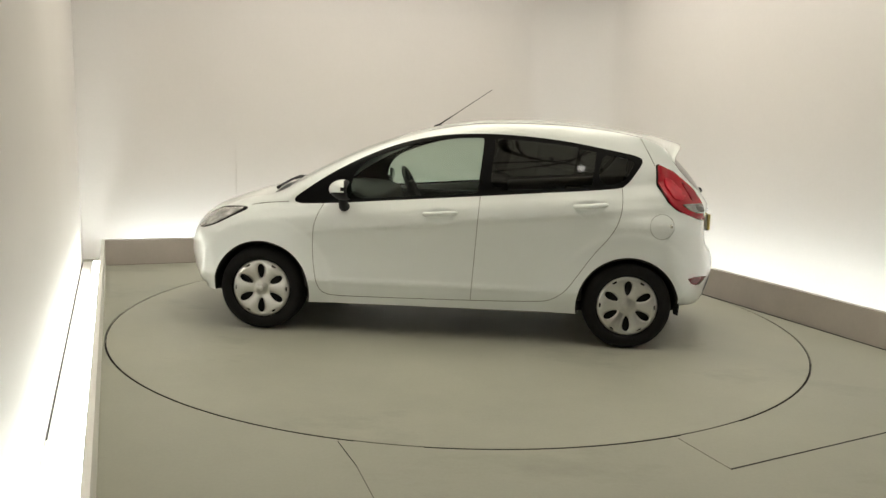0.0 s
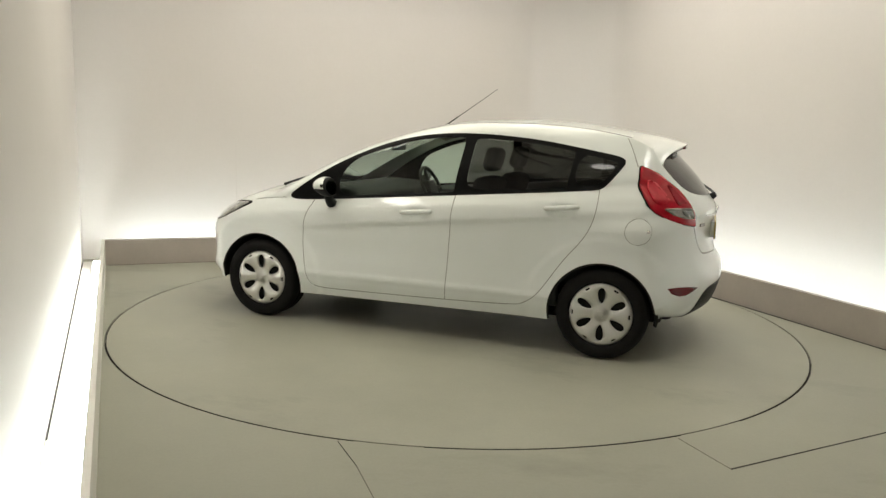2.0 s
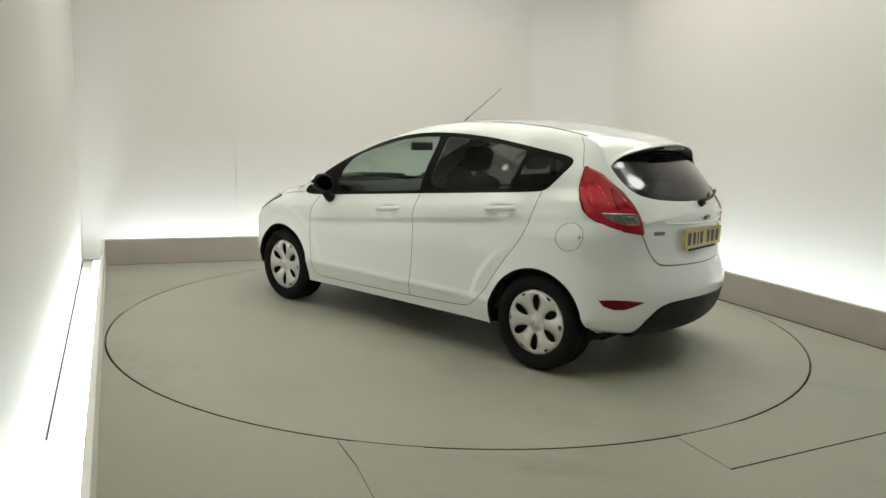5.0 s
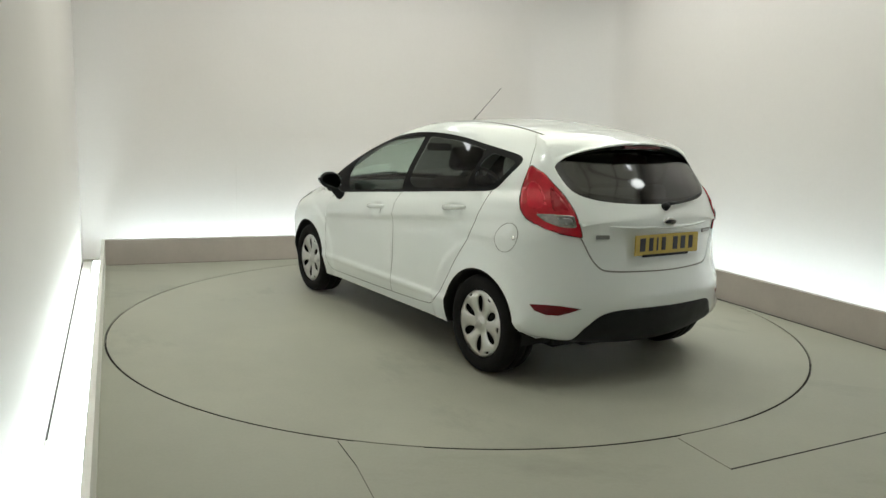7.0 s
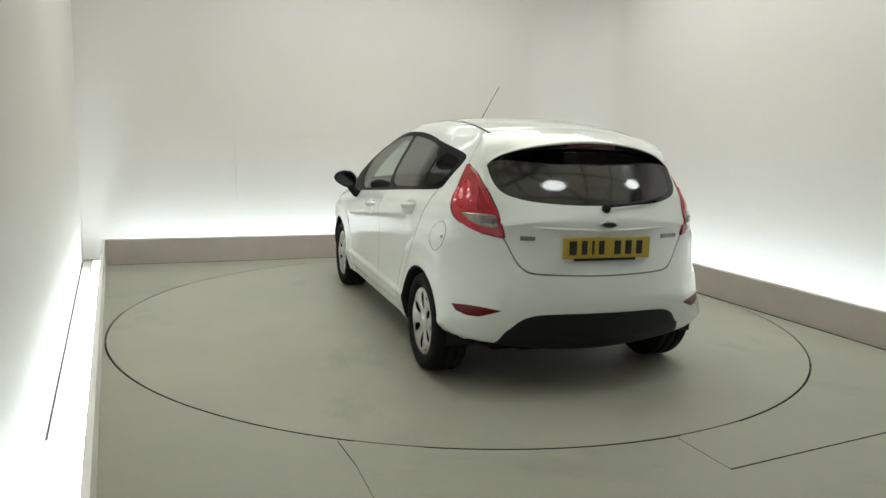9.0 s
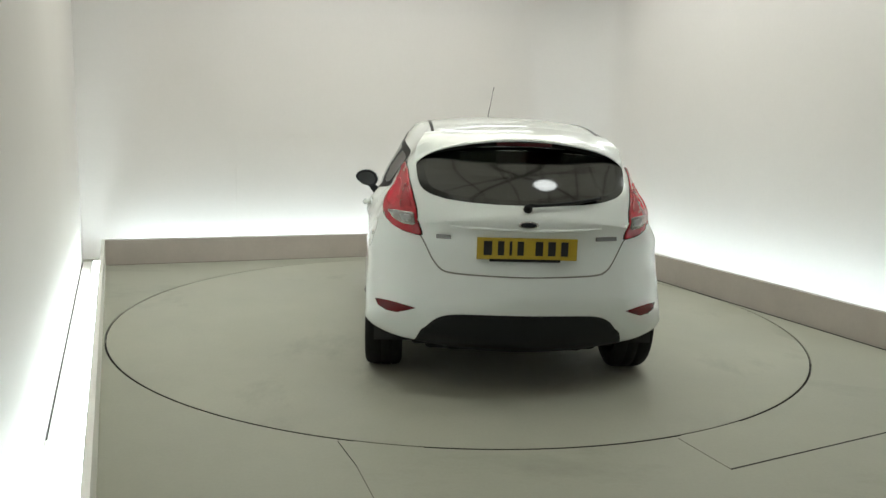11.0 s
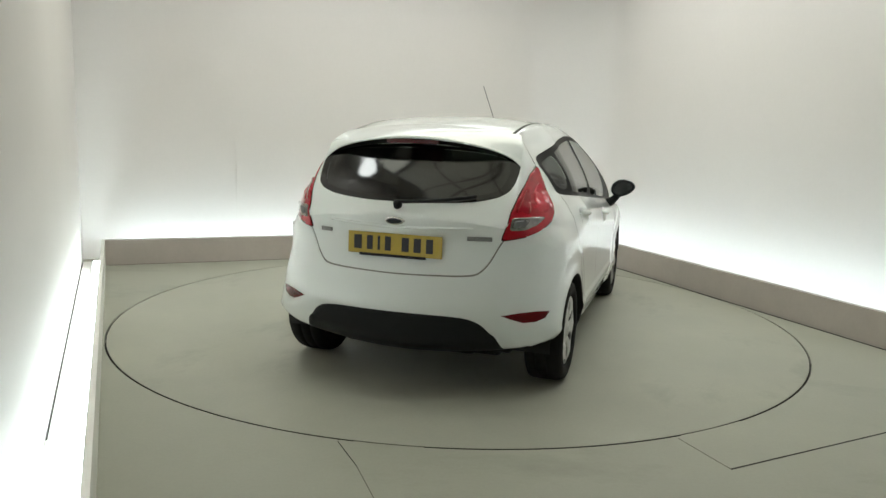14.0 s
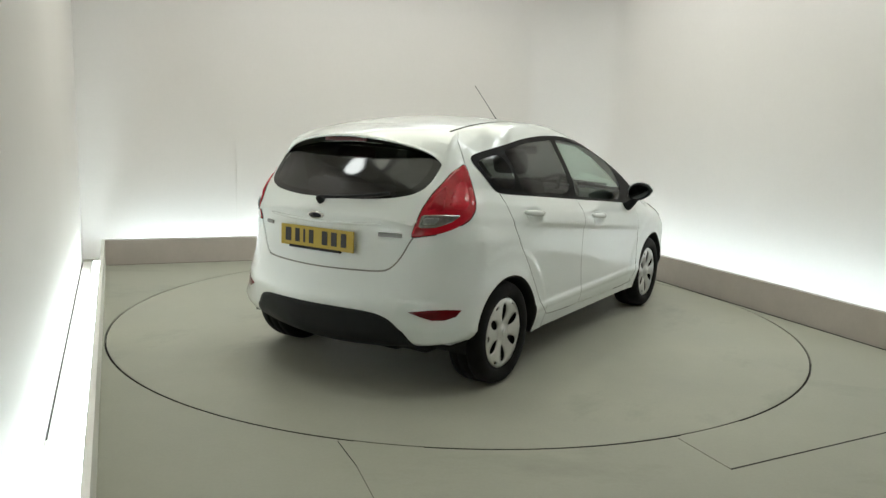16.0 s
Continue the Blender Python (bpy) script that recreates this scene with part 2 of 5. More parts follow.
    slab("wall_back", [uv(wl(far) - t, far), uv(WALL_RIGHT_U + t, far), uv(WALL_RIGHT_U + t, far + t), uv(wl(far) - t, far + t)], -0.15, CEIL, M_WALL, "plain off-white painted back wall washed by cove light", "wall")
    slab("wall_right", [uv(WALL_RIGHT_U, near), uv(WALL_RIGHT_U + t, near), uv(WALL_RIGHT_U + t, far - 0.002), uv(WALL_RIGHT_U, far - 0.002)], -0.15, CEIL, M_WALL, "plain off-white painted side wall washed by cove light", "wall")
    rc = 0.75
    arc_in = [(WALL_RIGHT_U - rc + rc * math.sin(a), far - rc + rc * math.cos(a)) for a in (math.pi / 2 * i / 20 for i in range(21))]
    bm = bmesh.new()
    skin = [[bm.verts.new(uv(*p, z)) for p in arc_in] for z in (0.0, CEIL)]
    for i in range(20):
        bm.faces.new((skin[0][i + 1], skin[0][i], skin[1][i], skin[1][i + 1])).smooth = True
    back = [[bm.verts.new(uv(*p, z)) for p in (arc_in[0], (WALL_RIGHT_U - rc, far + 0.05), (WALL_RIGHT_U + 0.05, far + 0.05), (WALL_RIGHT_U + 0.05, far - rc), arc_in[-1])] for z in (0.0, CEIL)]
    for i in range(4):
        bm.faces.new((back[0][i], back[0][i + 1], back[1][i + 1], back[1][i]))
    setting("wall_corner", bm, M_WALL, "softly rounded off-white corner between back and side wall", "wall")
    slab("wall_left", [uv(wl(near) - t, near), uv(wl(near), near), uv(wl(far), far - 0.002), uv(wl(far) - t, far - 0.002)], -0.15, CEIL, M_WALL, "plain off-white painted wall close beside the camera", "wall")
    # the near wall is added out of view; its grey sets bounce and reflections
    slab("wall_near", [uv(wl(near) - t, near - t), uv(WALL_RIGHT_U + t, near - t), uv(WALL_RIGHT_U + t, near - 0.002), uv(wl(near) - t, near - 0.002)], -0.15, CEIL, M_UNSEEN_WALL, "unseen grey wall added behind the camera to set the fill light", "wall")
    slab("ceiling", [uv(wl(near) - t, near - t), uv(WALL_RIGHT_U + t, near - t), uv(WALL_RIGHT_U + t, far + t), uv(wl(far) - t, far + t)], CEIL + 0.002, CEIL + 0.2, M_CEIL, "dull beige ceiling", "ceiling")


def led_strip(p, q, glow=None):
    """A light profile lying in the cove behind a kerb."""
    d = (q - p)
    L = d.length
    a = math.degrees(math.atan2(d.y, d.x))
    strip = thing("cove_light", "bright cool-white strip light lying in the cove behind the kerb", "strip light", pose(p.x, p.y, 0.0, 0, 0, a), "cove lights")
    part("housing", box(bmesh.new(), (0, -0.04, 0.0), (L, 0.04, 0.05), 0.004), M_HOUSING, strip, "grey metal profile")
    part("diffuser", box(bmesh.new(), (0.01, -0.03, 0.05), (L - 0.01, 0.03, 0.066), 0.005), glow or M_LED, strip, "glowing white diffuser")
    return strip


def ceiling_lamp(x, y, z, r):
    lamp = thing("studio_lamp", "round glowing studio lamp hanging below the ceiling", "lamp", pose(x, y, z), "studio lamps")
    bm = lathe(bmesh.new(), [(r * 0.35, 0.30), (r * 0.45, 0.22), (r * 1.0, 0.03), (r * 1.04, 0.0), (r * 0.98, 0.0), (r * 0.9, 0.04), (0.05, 0.06)], 40)
    part("shade", bm, M_HOUSING, lamp, "grey metal reflector", True)
    part("diffuser", lathe(bmesh.new(), [(0.04, 0.012), (r * 0.6, 0.006), (r * 0.95, 0.012), (r * 0.95, 0.02), (0.04, 0.022)], 40), M_LAMP, lamp, "glowing round diffuser", True)
    part("rod", tube(bmesh.new(), [(0, 0, 0.28), (0, 0, CEIL - z)], 0.012), M_STEEL, lamp)
    return lamp


def wash_strip(p, q, z):
    """A slim unseen strip light, added below the ceiling to brighten the walls."""
    d = q - p
    L = d.length
    strip = thing("added_wall_strip", "unseen linear light added to brighten the upper walls", "strip light", pose(p.x, p.y, z, 0, 0, math.degrees(math.atan2(d.y, d.x))), "wall washers")
    part("housing", box(bmesh.new(), (0, -0.06, 0.02), (L, 0.06, 0.09), 0.005), M_HOUSING, strip, "grey metal profile")
    part("diffuser", box(bmesh.new(), (0.01, -0.05, 0.0), (L - 0.01, 0.05, 0.02), 0.004), M_WASH, strip, "glowing white diffuser")
    for f in (0.1, 0.9):
        part("rod", tube(bmesh.new(), [(L * f, 0, 0.085), (L * f, 0, CEIL - z)], 0.008), M_STEEL, strip)
    return strip


def light_panel(u0, u1, v0, v1, glow, label):
    """A translucent light ceiling in a metal frame."""
    panel = thing("ceiling_light", label, "ceiling light", pose(0, 0, CEIL, 0, 0, math.degrees(SPIN)), "ceiling panels")
    bm = bmesh.new()
    for lo, hi in (((u0 - 0.05, v0 - 0.05), (u1 + 0.05, v0)), ((u0 - 0.05, v1), (u1 + 0.05, v1 + 0.05)), ((u0 - 0.05, v0), (u0, v1)), ((u1, v0), (u1 + 0.05, v1))):
        box(bm, (*lo, -0.06), (*hi, 0.0), 0.003)
    part("frame", bm, M_HOUSING, panel)
    part("diffuser", box(bmesh.new(), (u0, v0, -0.035), (u1, v1, -0.005)), glow, panel, "glowing beige diffuser cloth")
    for i in range(1, 6):
        x = u0 + (u1 - u0) * i / 6
        part("grid_bar", box(bmesh.new(), (x - 0.015, v0, -0.05), (x + 0.015, v1, -0.036), 0.003), M_STEEL, panel)
    for i in range(1, 3):
        y = v0 + (v1 - v0) * i / 3
        part("grid_bar", box(bmesh.new(), (u0, y - 0.02, -0.066), (u1, y + 0.02, -0.051), 0.003), M_STEEL, panel)
    return panel


def roof_beam(p, q, z):
    beam = thing("roof_beam", "dark steel beam crossing below the ceiling", "beam", group="roof beams")
    part("chord", tube(bmesh.new(), [uv(*p, z), uv(*q, z)], 0.028, 8), M_STEEL, beam)
    part("hanger", tube(bmesh.new(), [uv((p[0] + q[0]) / 2, (p[1] + q[1]) / 2, z), uv((p[0] + q[0]) / 2, (p[1] + q[1]) / 2, CEIL)], 0.02, 8), M_STEEL, beam)
    return beam


build_studio()
# strip lights stand against the hidden side of the kerbs
cv = KERB_BACK_V + KERB_T + 0.05
cu = KERB_RIGHT_U + KERB_T + 0.05
led_strip(uv(-0.30, cv), uv(KERB_RIGHT_U, cv))
led_strip(uv(cu, cv - 0.1), uv(cu, -3.0))
led_strip(uv(kerb_left_u(cv - 0.2) - 0.075, cv - 0.2), uv(kerb_left_u(-3.0) - 0.075, -3.0), M_LED_SIDE)
# the bright far panel is an unseen top light added for car and floor
light_panel(0.15, 4.65, 4.35, 7.0, M_PANEL, "wide unseen bright ceiling panel added as top light")
light_panel(0.15, 4.95, 0.9, 4.2, M_PANEL_DIM, "wide dim beige ceiling panel in a metal frame")
# two strips out of view, added so the upper walls stay bright and even
wash_strip(uv(0.3, 7.35), uv(4.1, 7.35), 3.30)
wash_strip(uv(4.45, 6.9), uv(4.45, 3.6), 3.30)
roof_beam((0.2, 2.4), (4.4, 4.0), 3.36)
roof_beam((0.6, 4.6), (3.4, 1.8), 3.30)
for lu, lv in ((2.45, 2.7), (4.6, 3.1), (-0.02, 4.9)):
    q = uv(lu, lv)
    ceiling_lamp(q.x, q.y, 3.2, 0.26)


def turntable():
    top = thing("turntable", "round grey-beige painted turntable flush with the floor", "turntable", pose(RING_C.x, RING_C.y, 0))
    bm = lathe(bmesh.new(), [(0.3, 0.0), (RING_R - 0.007, 0.0), (RING_R - 0.007, -0.05), (0.3, -0.05)], 192)
    part("disc", bm, M_DISC, top)
    part("rim", lathe(bmesh.new(), [(RING_R - 0.006, -0.001), (RING_R - 0.002, -0.001), (RING_R - 0.002, -0.05), (RING_R - 0.006, -0.05)], 192, closed=True), M_GAP, top, "thin dark steel rim")
    return top


TABLE = turntable()

# ---------------------------------------------------------------- materials of the car
def glass_material(name, tint, gloss_tint=(1, 1, 1), rough=0.02, face=0.055):
    """Clear or smoked sheet glass: tinted see-through, with a mirror gloss that grows at grazing angles."""
    m = bpy.data.materials.new(name)
    m.use_nodes = True
    n, l = m.node_tree.nodes, m.node_tree.links
    n.remove(n["Principled BSDF"])
    clear = n.new("ShaderNodeBsdfTransparent")
    clear.inputs[0].default_value = (*tint, 1)
    gloss = n.new("ShaderNodeBsdfGlossy")
    gloss.inputs["Color"].default_value = (*gloss_tint, 1)
    gloss.inputs["Roughness"].default_value = rough
    lw = n.new("ShaderNodeLayerWeight")
    lw.inputs["Blend"].default_value = 0.5
    p5 = n.new("ShaderNodeMath")
    p5.operation = "POWER"
    p5.inputs[1].default_value = 5.0
    l.new(lw.outputs["Facing"], p5.inputs[0])
    fr = n.new("ShaderNodeMapRange")
    fr.inputs["To Min"].default_value, fr.inputs["To Max"].default_value = face, 0.95
    l.new(p5.outputs[0], fr.inputs["Value"])
    mix = n.new("ShaderNodeMixShader")
    l.new(fr.outputs[0], mix.inputs[0])
    l.new(clear.outputs[0], mix.inputs[1])
    l.new(gloss.outputs[0], mix.inputs[2])
    l.new(mix.outputs[0], n["Material Output"].inputs["Surface"])
    return m


M_PAINT = material("white_car_paint", (0.84, 0.88, 0.875), 0.30, grain=0.008, grain_scale=300, stain=0.012, stain_scale=2.0, coat=1.0, coat_rough=0.075)
M_SEAM = material("panel_gap", (0.26, 0.26, 0.25), 0.8, grain=0.1)
M_TRIM = material("gloss_black_trim", (0.006, 0.006, 0.0065), 0.40, spec=0.08, grain=0.1, stain=0.1)
M_PLASTIC = material("black_plastic", (0.013, 0.014, 0.016), 0.55, spec=0.25, grain=0.15, grain_scale=150, stain=0.15, stain_scale=4, bump=0.1, bump_scale=400)
M_WELL = material("wheel_well_liner", (0.012, 0.012, 0.012), 0.9, grain=0.2)
M_RUBBER = material("tyre_rubber", (0.011, 0.0105, 0.0105), 0.8, spec=0.2, grain=0.15, grain_scale=120, stain=0.2, stain_scale=6, bump=0.1, bump_scale=150)
M_HUBCAP = material("silver_hubcap_paint", (0.62, 0.62, 0.61), 0.30, metal=0.85, grain=0.03, grain_scale=200, stain=0.05, stain_scale=8)
M_RED = material("red_lamp_lens", (0.46, 0.006, 0.020), 0.14, grain=0.15, grain_scale=60, stain=0.20, stain_scale=9, coat=0.6, spec=0.4)
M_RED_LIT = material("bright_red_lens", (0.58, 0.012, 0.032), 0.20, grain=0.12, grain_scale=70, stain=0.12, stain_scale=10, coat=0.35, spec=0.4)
M_RED_DARK = material("deep_red_lens", (0.36, 0.005, 0.018), 0.14, grain=0.1, grain_scale=60, stain=0.2, stain_scale=12, coat=0.5, spec=0.4)
M_REFLECTOR = material("dark_red_reflector", (0.13, 0.004, 0.008), 0.25, spec=0.3, grain=0.15, grain_scale=120, stain=0.1, coat=0.2)
M_BRAKE = material("dark_brake_lens", (0.07, 0.006, 0.01), 0.2, grain=0.1, coat=0.5)
M_CLEAR = material("clear_lamp_lens", (0.36, 0.32, 0.31), 0.15, metal=0.6, grain=0.6, grain_scale=45, stain=0.35, stain_scale=16, coat=1.0)
M_HEADLENS = material("headlight_glass", (0.52, 0.52, 0.51), 0.14, metal=0.35, grain=0.5, grain_scale=26, stain=0.5, stain_scale=12, coat=1.0)
M_CHROME = material("chrome", (0.75, 0.75, 0.75), 0.12, metal=1.0, grain=0.02)
M_SCRIPT = material("grey_lettering", (0.25, 0.25, 0.25), 0.3, metal=0.6, grain=0.3, grain_scale=200)
M_PLATE = material("yellow_plate", (0.50, 0.36, 0.035), 0.38, grain=0.05, grain_scale=80, stain=0.06, stain_scale=6, coat=0.4)
M_INK = material("black_plate_print", (0.02, 0.02, 0.02), 0.4, grain=0.1)
M_BADGE = material("dark_badge", (0.02, 0.022, 0.03), 0.2, metal=0.3, grain=0.1)
M_CABIN = material("cabin_plastic", (0.035, 0.035, 0.036), 0.7, grain=0.15, grain_scale=90, stain=0.1, bump=0.1)
M_SEAT = material("seat_cloth", (0.04, 0.041, 0.045), 0.95, grain=0.3, grain_scale=160, stain=0.15, stain_scale=7, bump=0.25, bump_scale=500)
M_LINER = material("head_liner", (0.42, 0.41, 0.38), 0.95, grain=0.05, grain_scale=120, stain=0.05)
M_GLASS = glass_material("window_glass", (0.66, 0.74, 0.69), face=0.03)
M_SMOKED = glass_material("smoked_glass", (0.13, 0.135, 0.13), face=0.022)
M_HATCH_GLASS = glass_material("smoked_rear_glass", (0.016, 0.0155, 0.0145), rough=0.09, face=0.065)
M_FRIT = glass_material("black_glass_border", (0.0, 0.0, 0.0), rough=0.10, face=0.055)
# dark base colour stands in for a dim reflection in the door mirrors
M_MIRROR = material("mirror_glass", (0.08, 0.083, 0.083), 0.08, metal=1.0, grain=0.01)

# ---------------------------------------------------------------- the shape of the car
# centre line from under the rear bumper over the roof to under the nose:
# x, z, half width at which the rounding to the side begins, bow of the surface there, depth of that rounding
SPINE = np.array([
    (-1.60, 0.222, 0.64, 0.050, 0.10), (-1.76, 0.227, 0.59, 0.070, 0.17), (-1.883, 0.304, 0.565, 0.115, 0.26),
    (-1.93, 0.420, 0.56, 0.130, 0.28), (-1.95, 0.520, 0.56, 0.140, 0.30), (-1.935, 0.600, 0.56, 0.135, 0.30),
    (-1.893, 0.660, 0.56, 0.125, 0.30), (-1.872, 0.750, 0.555, 0.120, 0.32), (-1.870, 0.870, 0.55, 0.118, 0.36),
    (-1.876, 0.962, 0.55, 0.118, 0.36), (-1.838, 1.015, 0.56, 0.110, 0.33), (-1.748, 1.140, 0.575, 0.104, 0.26),
    (-1.618, 1.275, 0.575, 0.092, 0.18), (-1.51, 1.382, 0.57, 0.072, 0.12), (-1.40, 1.420, 0.54, 0.052, 0.09),
    (-1.20, 1.461, 0.50, 0.042, 0.08), (-0.90, 1.495, 0.49, 0.037, 0.075), (-0.50, 1.506, 0.49, 0.036, 0.07),
    (-0.10, 1.484, 0.49, 0.036, 0.07), (0.15, 1.437, 0.50, 0.038, 0.07), (0.37, 1.374, 0.52, 0.042, 0.07),
    (0.63, 1.282, 0.56, 0.048, 0.07), (0.90, 1.157, 0.60, 0.055, 0.07), (1.10, 1.050, 0.63, 0.060, 0.08),
    (1.20, 0.994, 0.64, 0.055, 0.10), (1.40, 0.950, 0.64, 0.050, 0.13), (1.62, 0.878, 0.60, 0.060, 0.17),
    (1.80, 0.800, 0.55, 0.080, 0.22), (1.93, 0.695, 0.50, 0.110, 0.28), (1.99, 0.600, 0.48, 0.130, 0.30),
    (2.01, 0.500, 0.48, 0.140, 0.32), (2.00, 0.400, 0.48, 0.140, 0.32), (1.95, 0.300, 0.50, 0.130, 0.30),
    (1.85, 0.230, 0.53, 0.105, 0.26), (1.72, 0.205, 0.60, 0.060, 0.14)])


def pchip(xk, yk, x):
    """Smooth interpolation that does not overshoot."""
    xk, yk = np.asarray(xk, float), np.asarray(yk, float)
    h = np.diff(xk)
    dl = np.diff(yk) / h
    m = np.zeros_like(yk)
    same = dl[:-1] * dl[1:] > 0
    w1, w2 = 2 * h[1:] + h[:-1], h[1:] + 2 * h[:-1]
    den = np.where(same, w1 / np.where(same, dl[:-1], 1) + w2 / np.where(same, dl[1:], 1), 1)
    m[1:-1] = np.where(same, (w1 + w2) / den, 0)
    m[0], m[-1] = dl[0], dl[-1]
    i = np.clip(np.searchsorted(xk, x) - 1, 0, len(h) - 1)
    t = np.clip((x - xk[i]) / h[i], 0, 1)
    return ((1 + 2 * t) * (1 - t) ** 2 * yk[i] + t * (1 - t) ** 2 * h[i] * m[i] + t * t * (3 - 2 * t) * yk[i + 1] + t * t * (t - 1) * h[i] * m[i + 1])


def catmull(t_keys, vals, t):
    """A smooth curve through the keys (for places, so that the outline has no flats)."""
    vals = np.asarray(vals, float)
    m = np.gradient(vals, t_keys)
    i = np.clip(np.searchsorted(t_keys, t) - 1, 0, len(t_keys) - 2)
    h = (t_keys[1:] - t_keys[:-1])[i]
    u = np.clip((t - t_keys[i]) / h, 0, 1)
    return (1 + 2 * u) * (1 - u) ** 2 * vals[i] + u * (1 - u) ** 2 * h * m[i] + u * u * (3 - 2 * u) * vals[i + 1] + u * u * (u - 1) * h * m[i + 1]


CHORD = np.concatenate([[0], np.cumsum(np.hypot(np.diff(SPINE[:, 0]), np.diff(SPINE[:, 1])))])
S_END = CHORD[-1]


def spine(s):
    """Place, outward normal, half width, bow and rounding along the centre line."""
    s = np.asarray(s, float)
    px, pz = catmull(CHORD, SPINE[:, 0], s), catmull(CHORD, SPINE[:, 1], s)
    e = 0.012
    ax, az = catmull(CHORD, SPINE[:, 0], s - e), catmull(CHORD, SPINE[:, 1], s - e)
    bx, bz = catmull(CHORD, SPINE[:, 0], s + e), catmull(CHORD, SPINE[:, 1], s + e)
    tx, tz = bx - ax, bz - az
    L = np.hypot(tx, tz)
    nx, nz = -tz / L, tx / L
    return px, pz, nx, nz, pchip(CHORD, SPINE[:, 2], s), pchip(CHORD, SPINE[:, 3], s), pchip(CHORD, SPINE[:, 4], s)


def strip_point(s, y):
    px, pz, nx, nz, ye, c, _ = spine(s)
    k = c * np.abs(y / ye) ** 2.0
    return np.stack([px - nx * k, np.asarray(y, float) + 0 * px, pz - nz * k], -1)


S_EDGE = np.linspace(0, S_END, 241)
EDGE = strip_point(S_EDGE, spine(S_EDGE)[4])[:, [0, 2]]


S_FINE = np.linspace(0, S_END, 240 * 6 + 1)
FINE = strip_point(S_FINE, spine(S_FINE)[4])[:, [0, 2]]
FINE_P = [spine(S_FINE)[i] for i in (4, 5, 6)]


def zc_line(x):                      # the crease that rises along the doors
    return 0.722 + (0.85 - np.clip(x, -1.5, 1.1)) * 0.100


def zb_line(x):                      # the foot of the side windows
    return 0.934 - (np.clip(x, -1.45, 1.2) - 0.342) * 0.086


GRIPS = ((0.015, 0.846), (-0.962, 0.934))     # hollows behind the door handles
GRIP_DEPTH = 0.028
ARCHES = ((1.2400, 0.290, 0.338), (-1.2400, 0.285, 0.337))


def side_width(x, z):
    """Half width of the flank before its edges are rounded."""
    zc, zb = zc_line(x), zb_line(x)
    keys_q = np.arange(13.0)
    half = [0.785, 0.812, 0.848, 0.8565, 0.8495, 0.8455, 0.8505, 0.8545, 0.866, 0.848, 0.804, 0.780, 0.585]
    zs = [0.16 + 0 * x, 0.215 + 0 * x, 0.345 + 0 * x, 0.375 + 0 * x, 0.405 + 0 * x, 0.55 + 0 * x, zc - 0.085, zc - 0.036, zc, 0.5 * (zc + zb), zb - 0.012, zb + 0.012, 1.425 + 0 * x]
    q = np.zeros_like(x)
    for i in range(12):
        f = np.clip((z - zs[i]) / np.maximum(zs[i + 1] - zs[i], 1e-6), 0, 1)
        q = q + f
    w = pchip(keys_q, half, q)
    front = np.clip((x - 1.0) / 0.9, 0, 1.2)
    rear = np.clip((-1.0 - x) / 0.8, 0, 1.2)
    w = w * (1 - 0.055 * front ** 2) * (1 - (0.085 - 0.028 * np.clip((0.68 - z) / 0.1, 0, 1)) * rear ** 2)
    fx, fz = np.clip((-0.85 - x) / 0.5, 0, 1), np.clip((z - 0.80) / 0.20, 0, 1)
    w = w - 0.085 * fx * fx * (3 - 2 * fx) * fz * fz * (3 - 2 * fz)
    # the door crease dies out on the front wing
    ridge = np.where(z < zc, 1 - (zc - z) / 0.03, 1 - (z - zc) / 0.09)
    w = w - 0.0115 * np.clip(ridge, 0, 1) * np.clip((x - 0.72) / 0.25, 0, 1)
    for hx, hz in GRIPS:
        w = w - GRIP_DEPTH * np.exp(-np.abs((x - hx) / 0.068) ** 3 - np.abs((z - hz) / 0.038) ** 3)
    for ax, az, ar in ARCHES:
        d = np.hypot(x - ax, z - az) - ar
        f = np.clip((0.175 - d) / 0.045, 0, 1)
        w = w + (0.007 * np.exp(-(np.clip(d, 0, 9) / 0.05) ** 2) + 0.008 * f * f * (3 - 2 * f) * np.clip((0.90 - z) / 0.12, 0, 1)) * (z < 0.9)
    return w


def side_y(x, z):
    """Half width of the flank at a place of the side view, its edges rounded towards the centre line."""
    p = np.stack([x, z], -1)
    ye, c, rd, dist = (np.empty(len(p)) for _ in range(4))
    step = S_FINE[1] - S_FINE[0]
    for k in range(0, len(p), 1500):
        q = p[k:k + 1500]
        d2 = (q[:, None, 0] - FINE[None, :, 0]) ** 2 + (q[:, None, 1] - FINE[None, :, 1]) ** 2
        near = np.sqrt(d2.min(1))
        wt = (d2 + 1e-9) ** -3.0
        tot = wt.sum(1)
        soft = (tot * step / 1.178) ** -0.2          # a distance without ridges where two edges are equally near
        f = np.clip((near - 0.008) / 0.02, 0, 1)
        dist[k:k + 1500] = near * (1 - f) + np.minimum(soft, near) * f
        for out, val in ((ye, FINE_P[0]), (c, FINE_P[1]), (rd, FINE_P[2])):
            out[k:k + 1500] = (wt * val).sum(1) / tot
    out_d = np.where(dist < 1e-4, 0, dist)
    u = np.clip(out_d / rd, 0, 1)
    w = np.maximum(side_width(x, z), ye + 0.01)
    # an arc that leaves the bowed middle at the middle's own slope
    k = (ye / (2 * c)) / ((w - ye) / rd) - 1
    k = 1.12 + 0.5 * ((k - 1.12) + np.sqrt((k - 1.12) ** 2 + 0.15))
    sin0 = 1 / k
    cos0 = np.sqrt(1 - sin0 ** 2)
    cos_a = cos0 * (1 - u)
    return ye + (w - ye) * (np.sqrt(1 - cos_a ** 2) - sin0) / (1 - sin0)


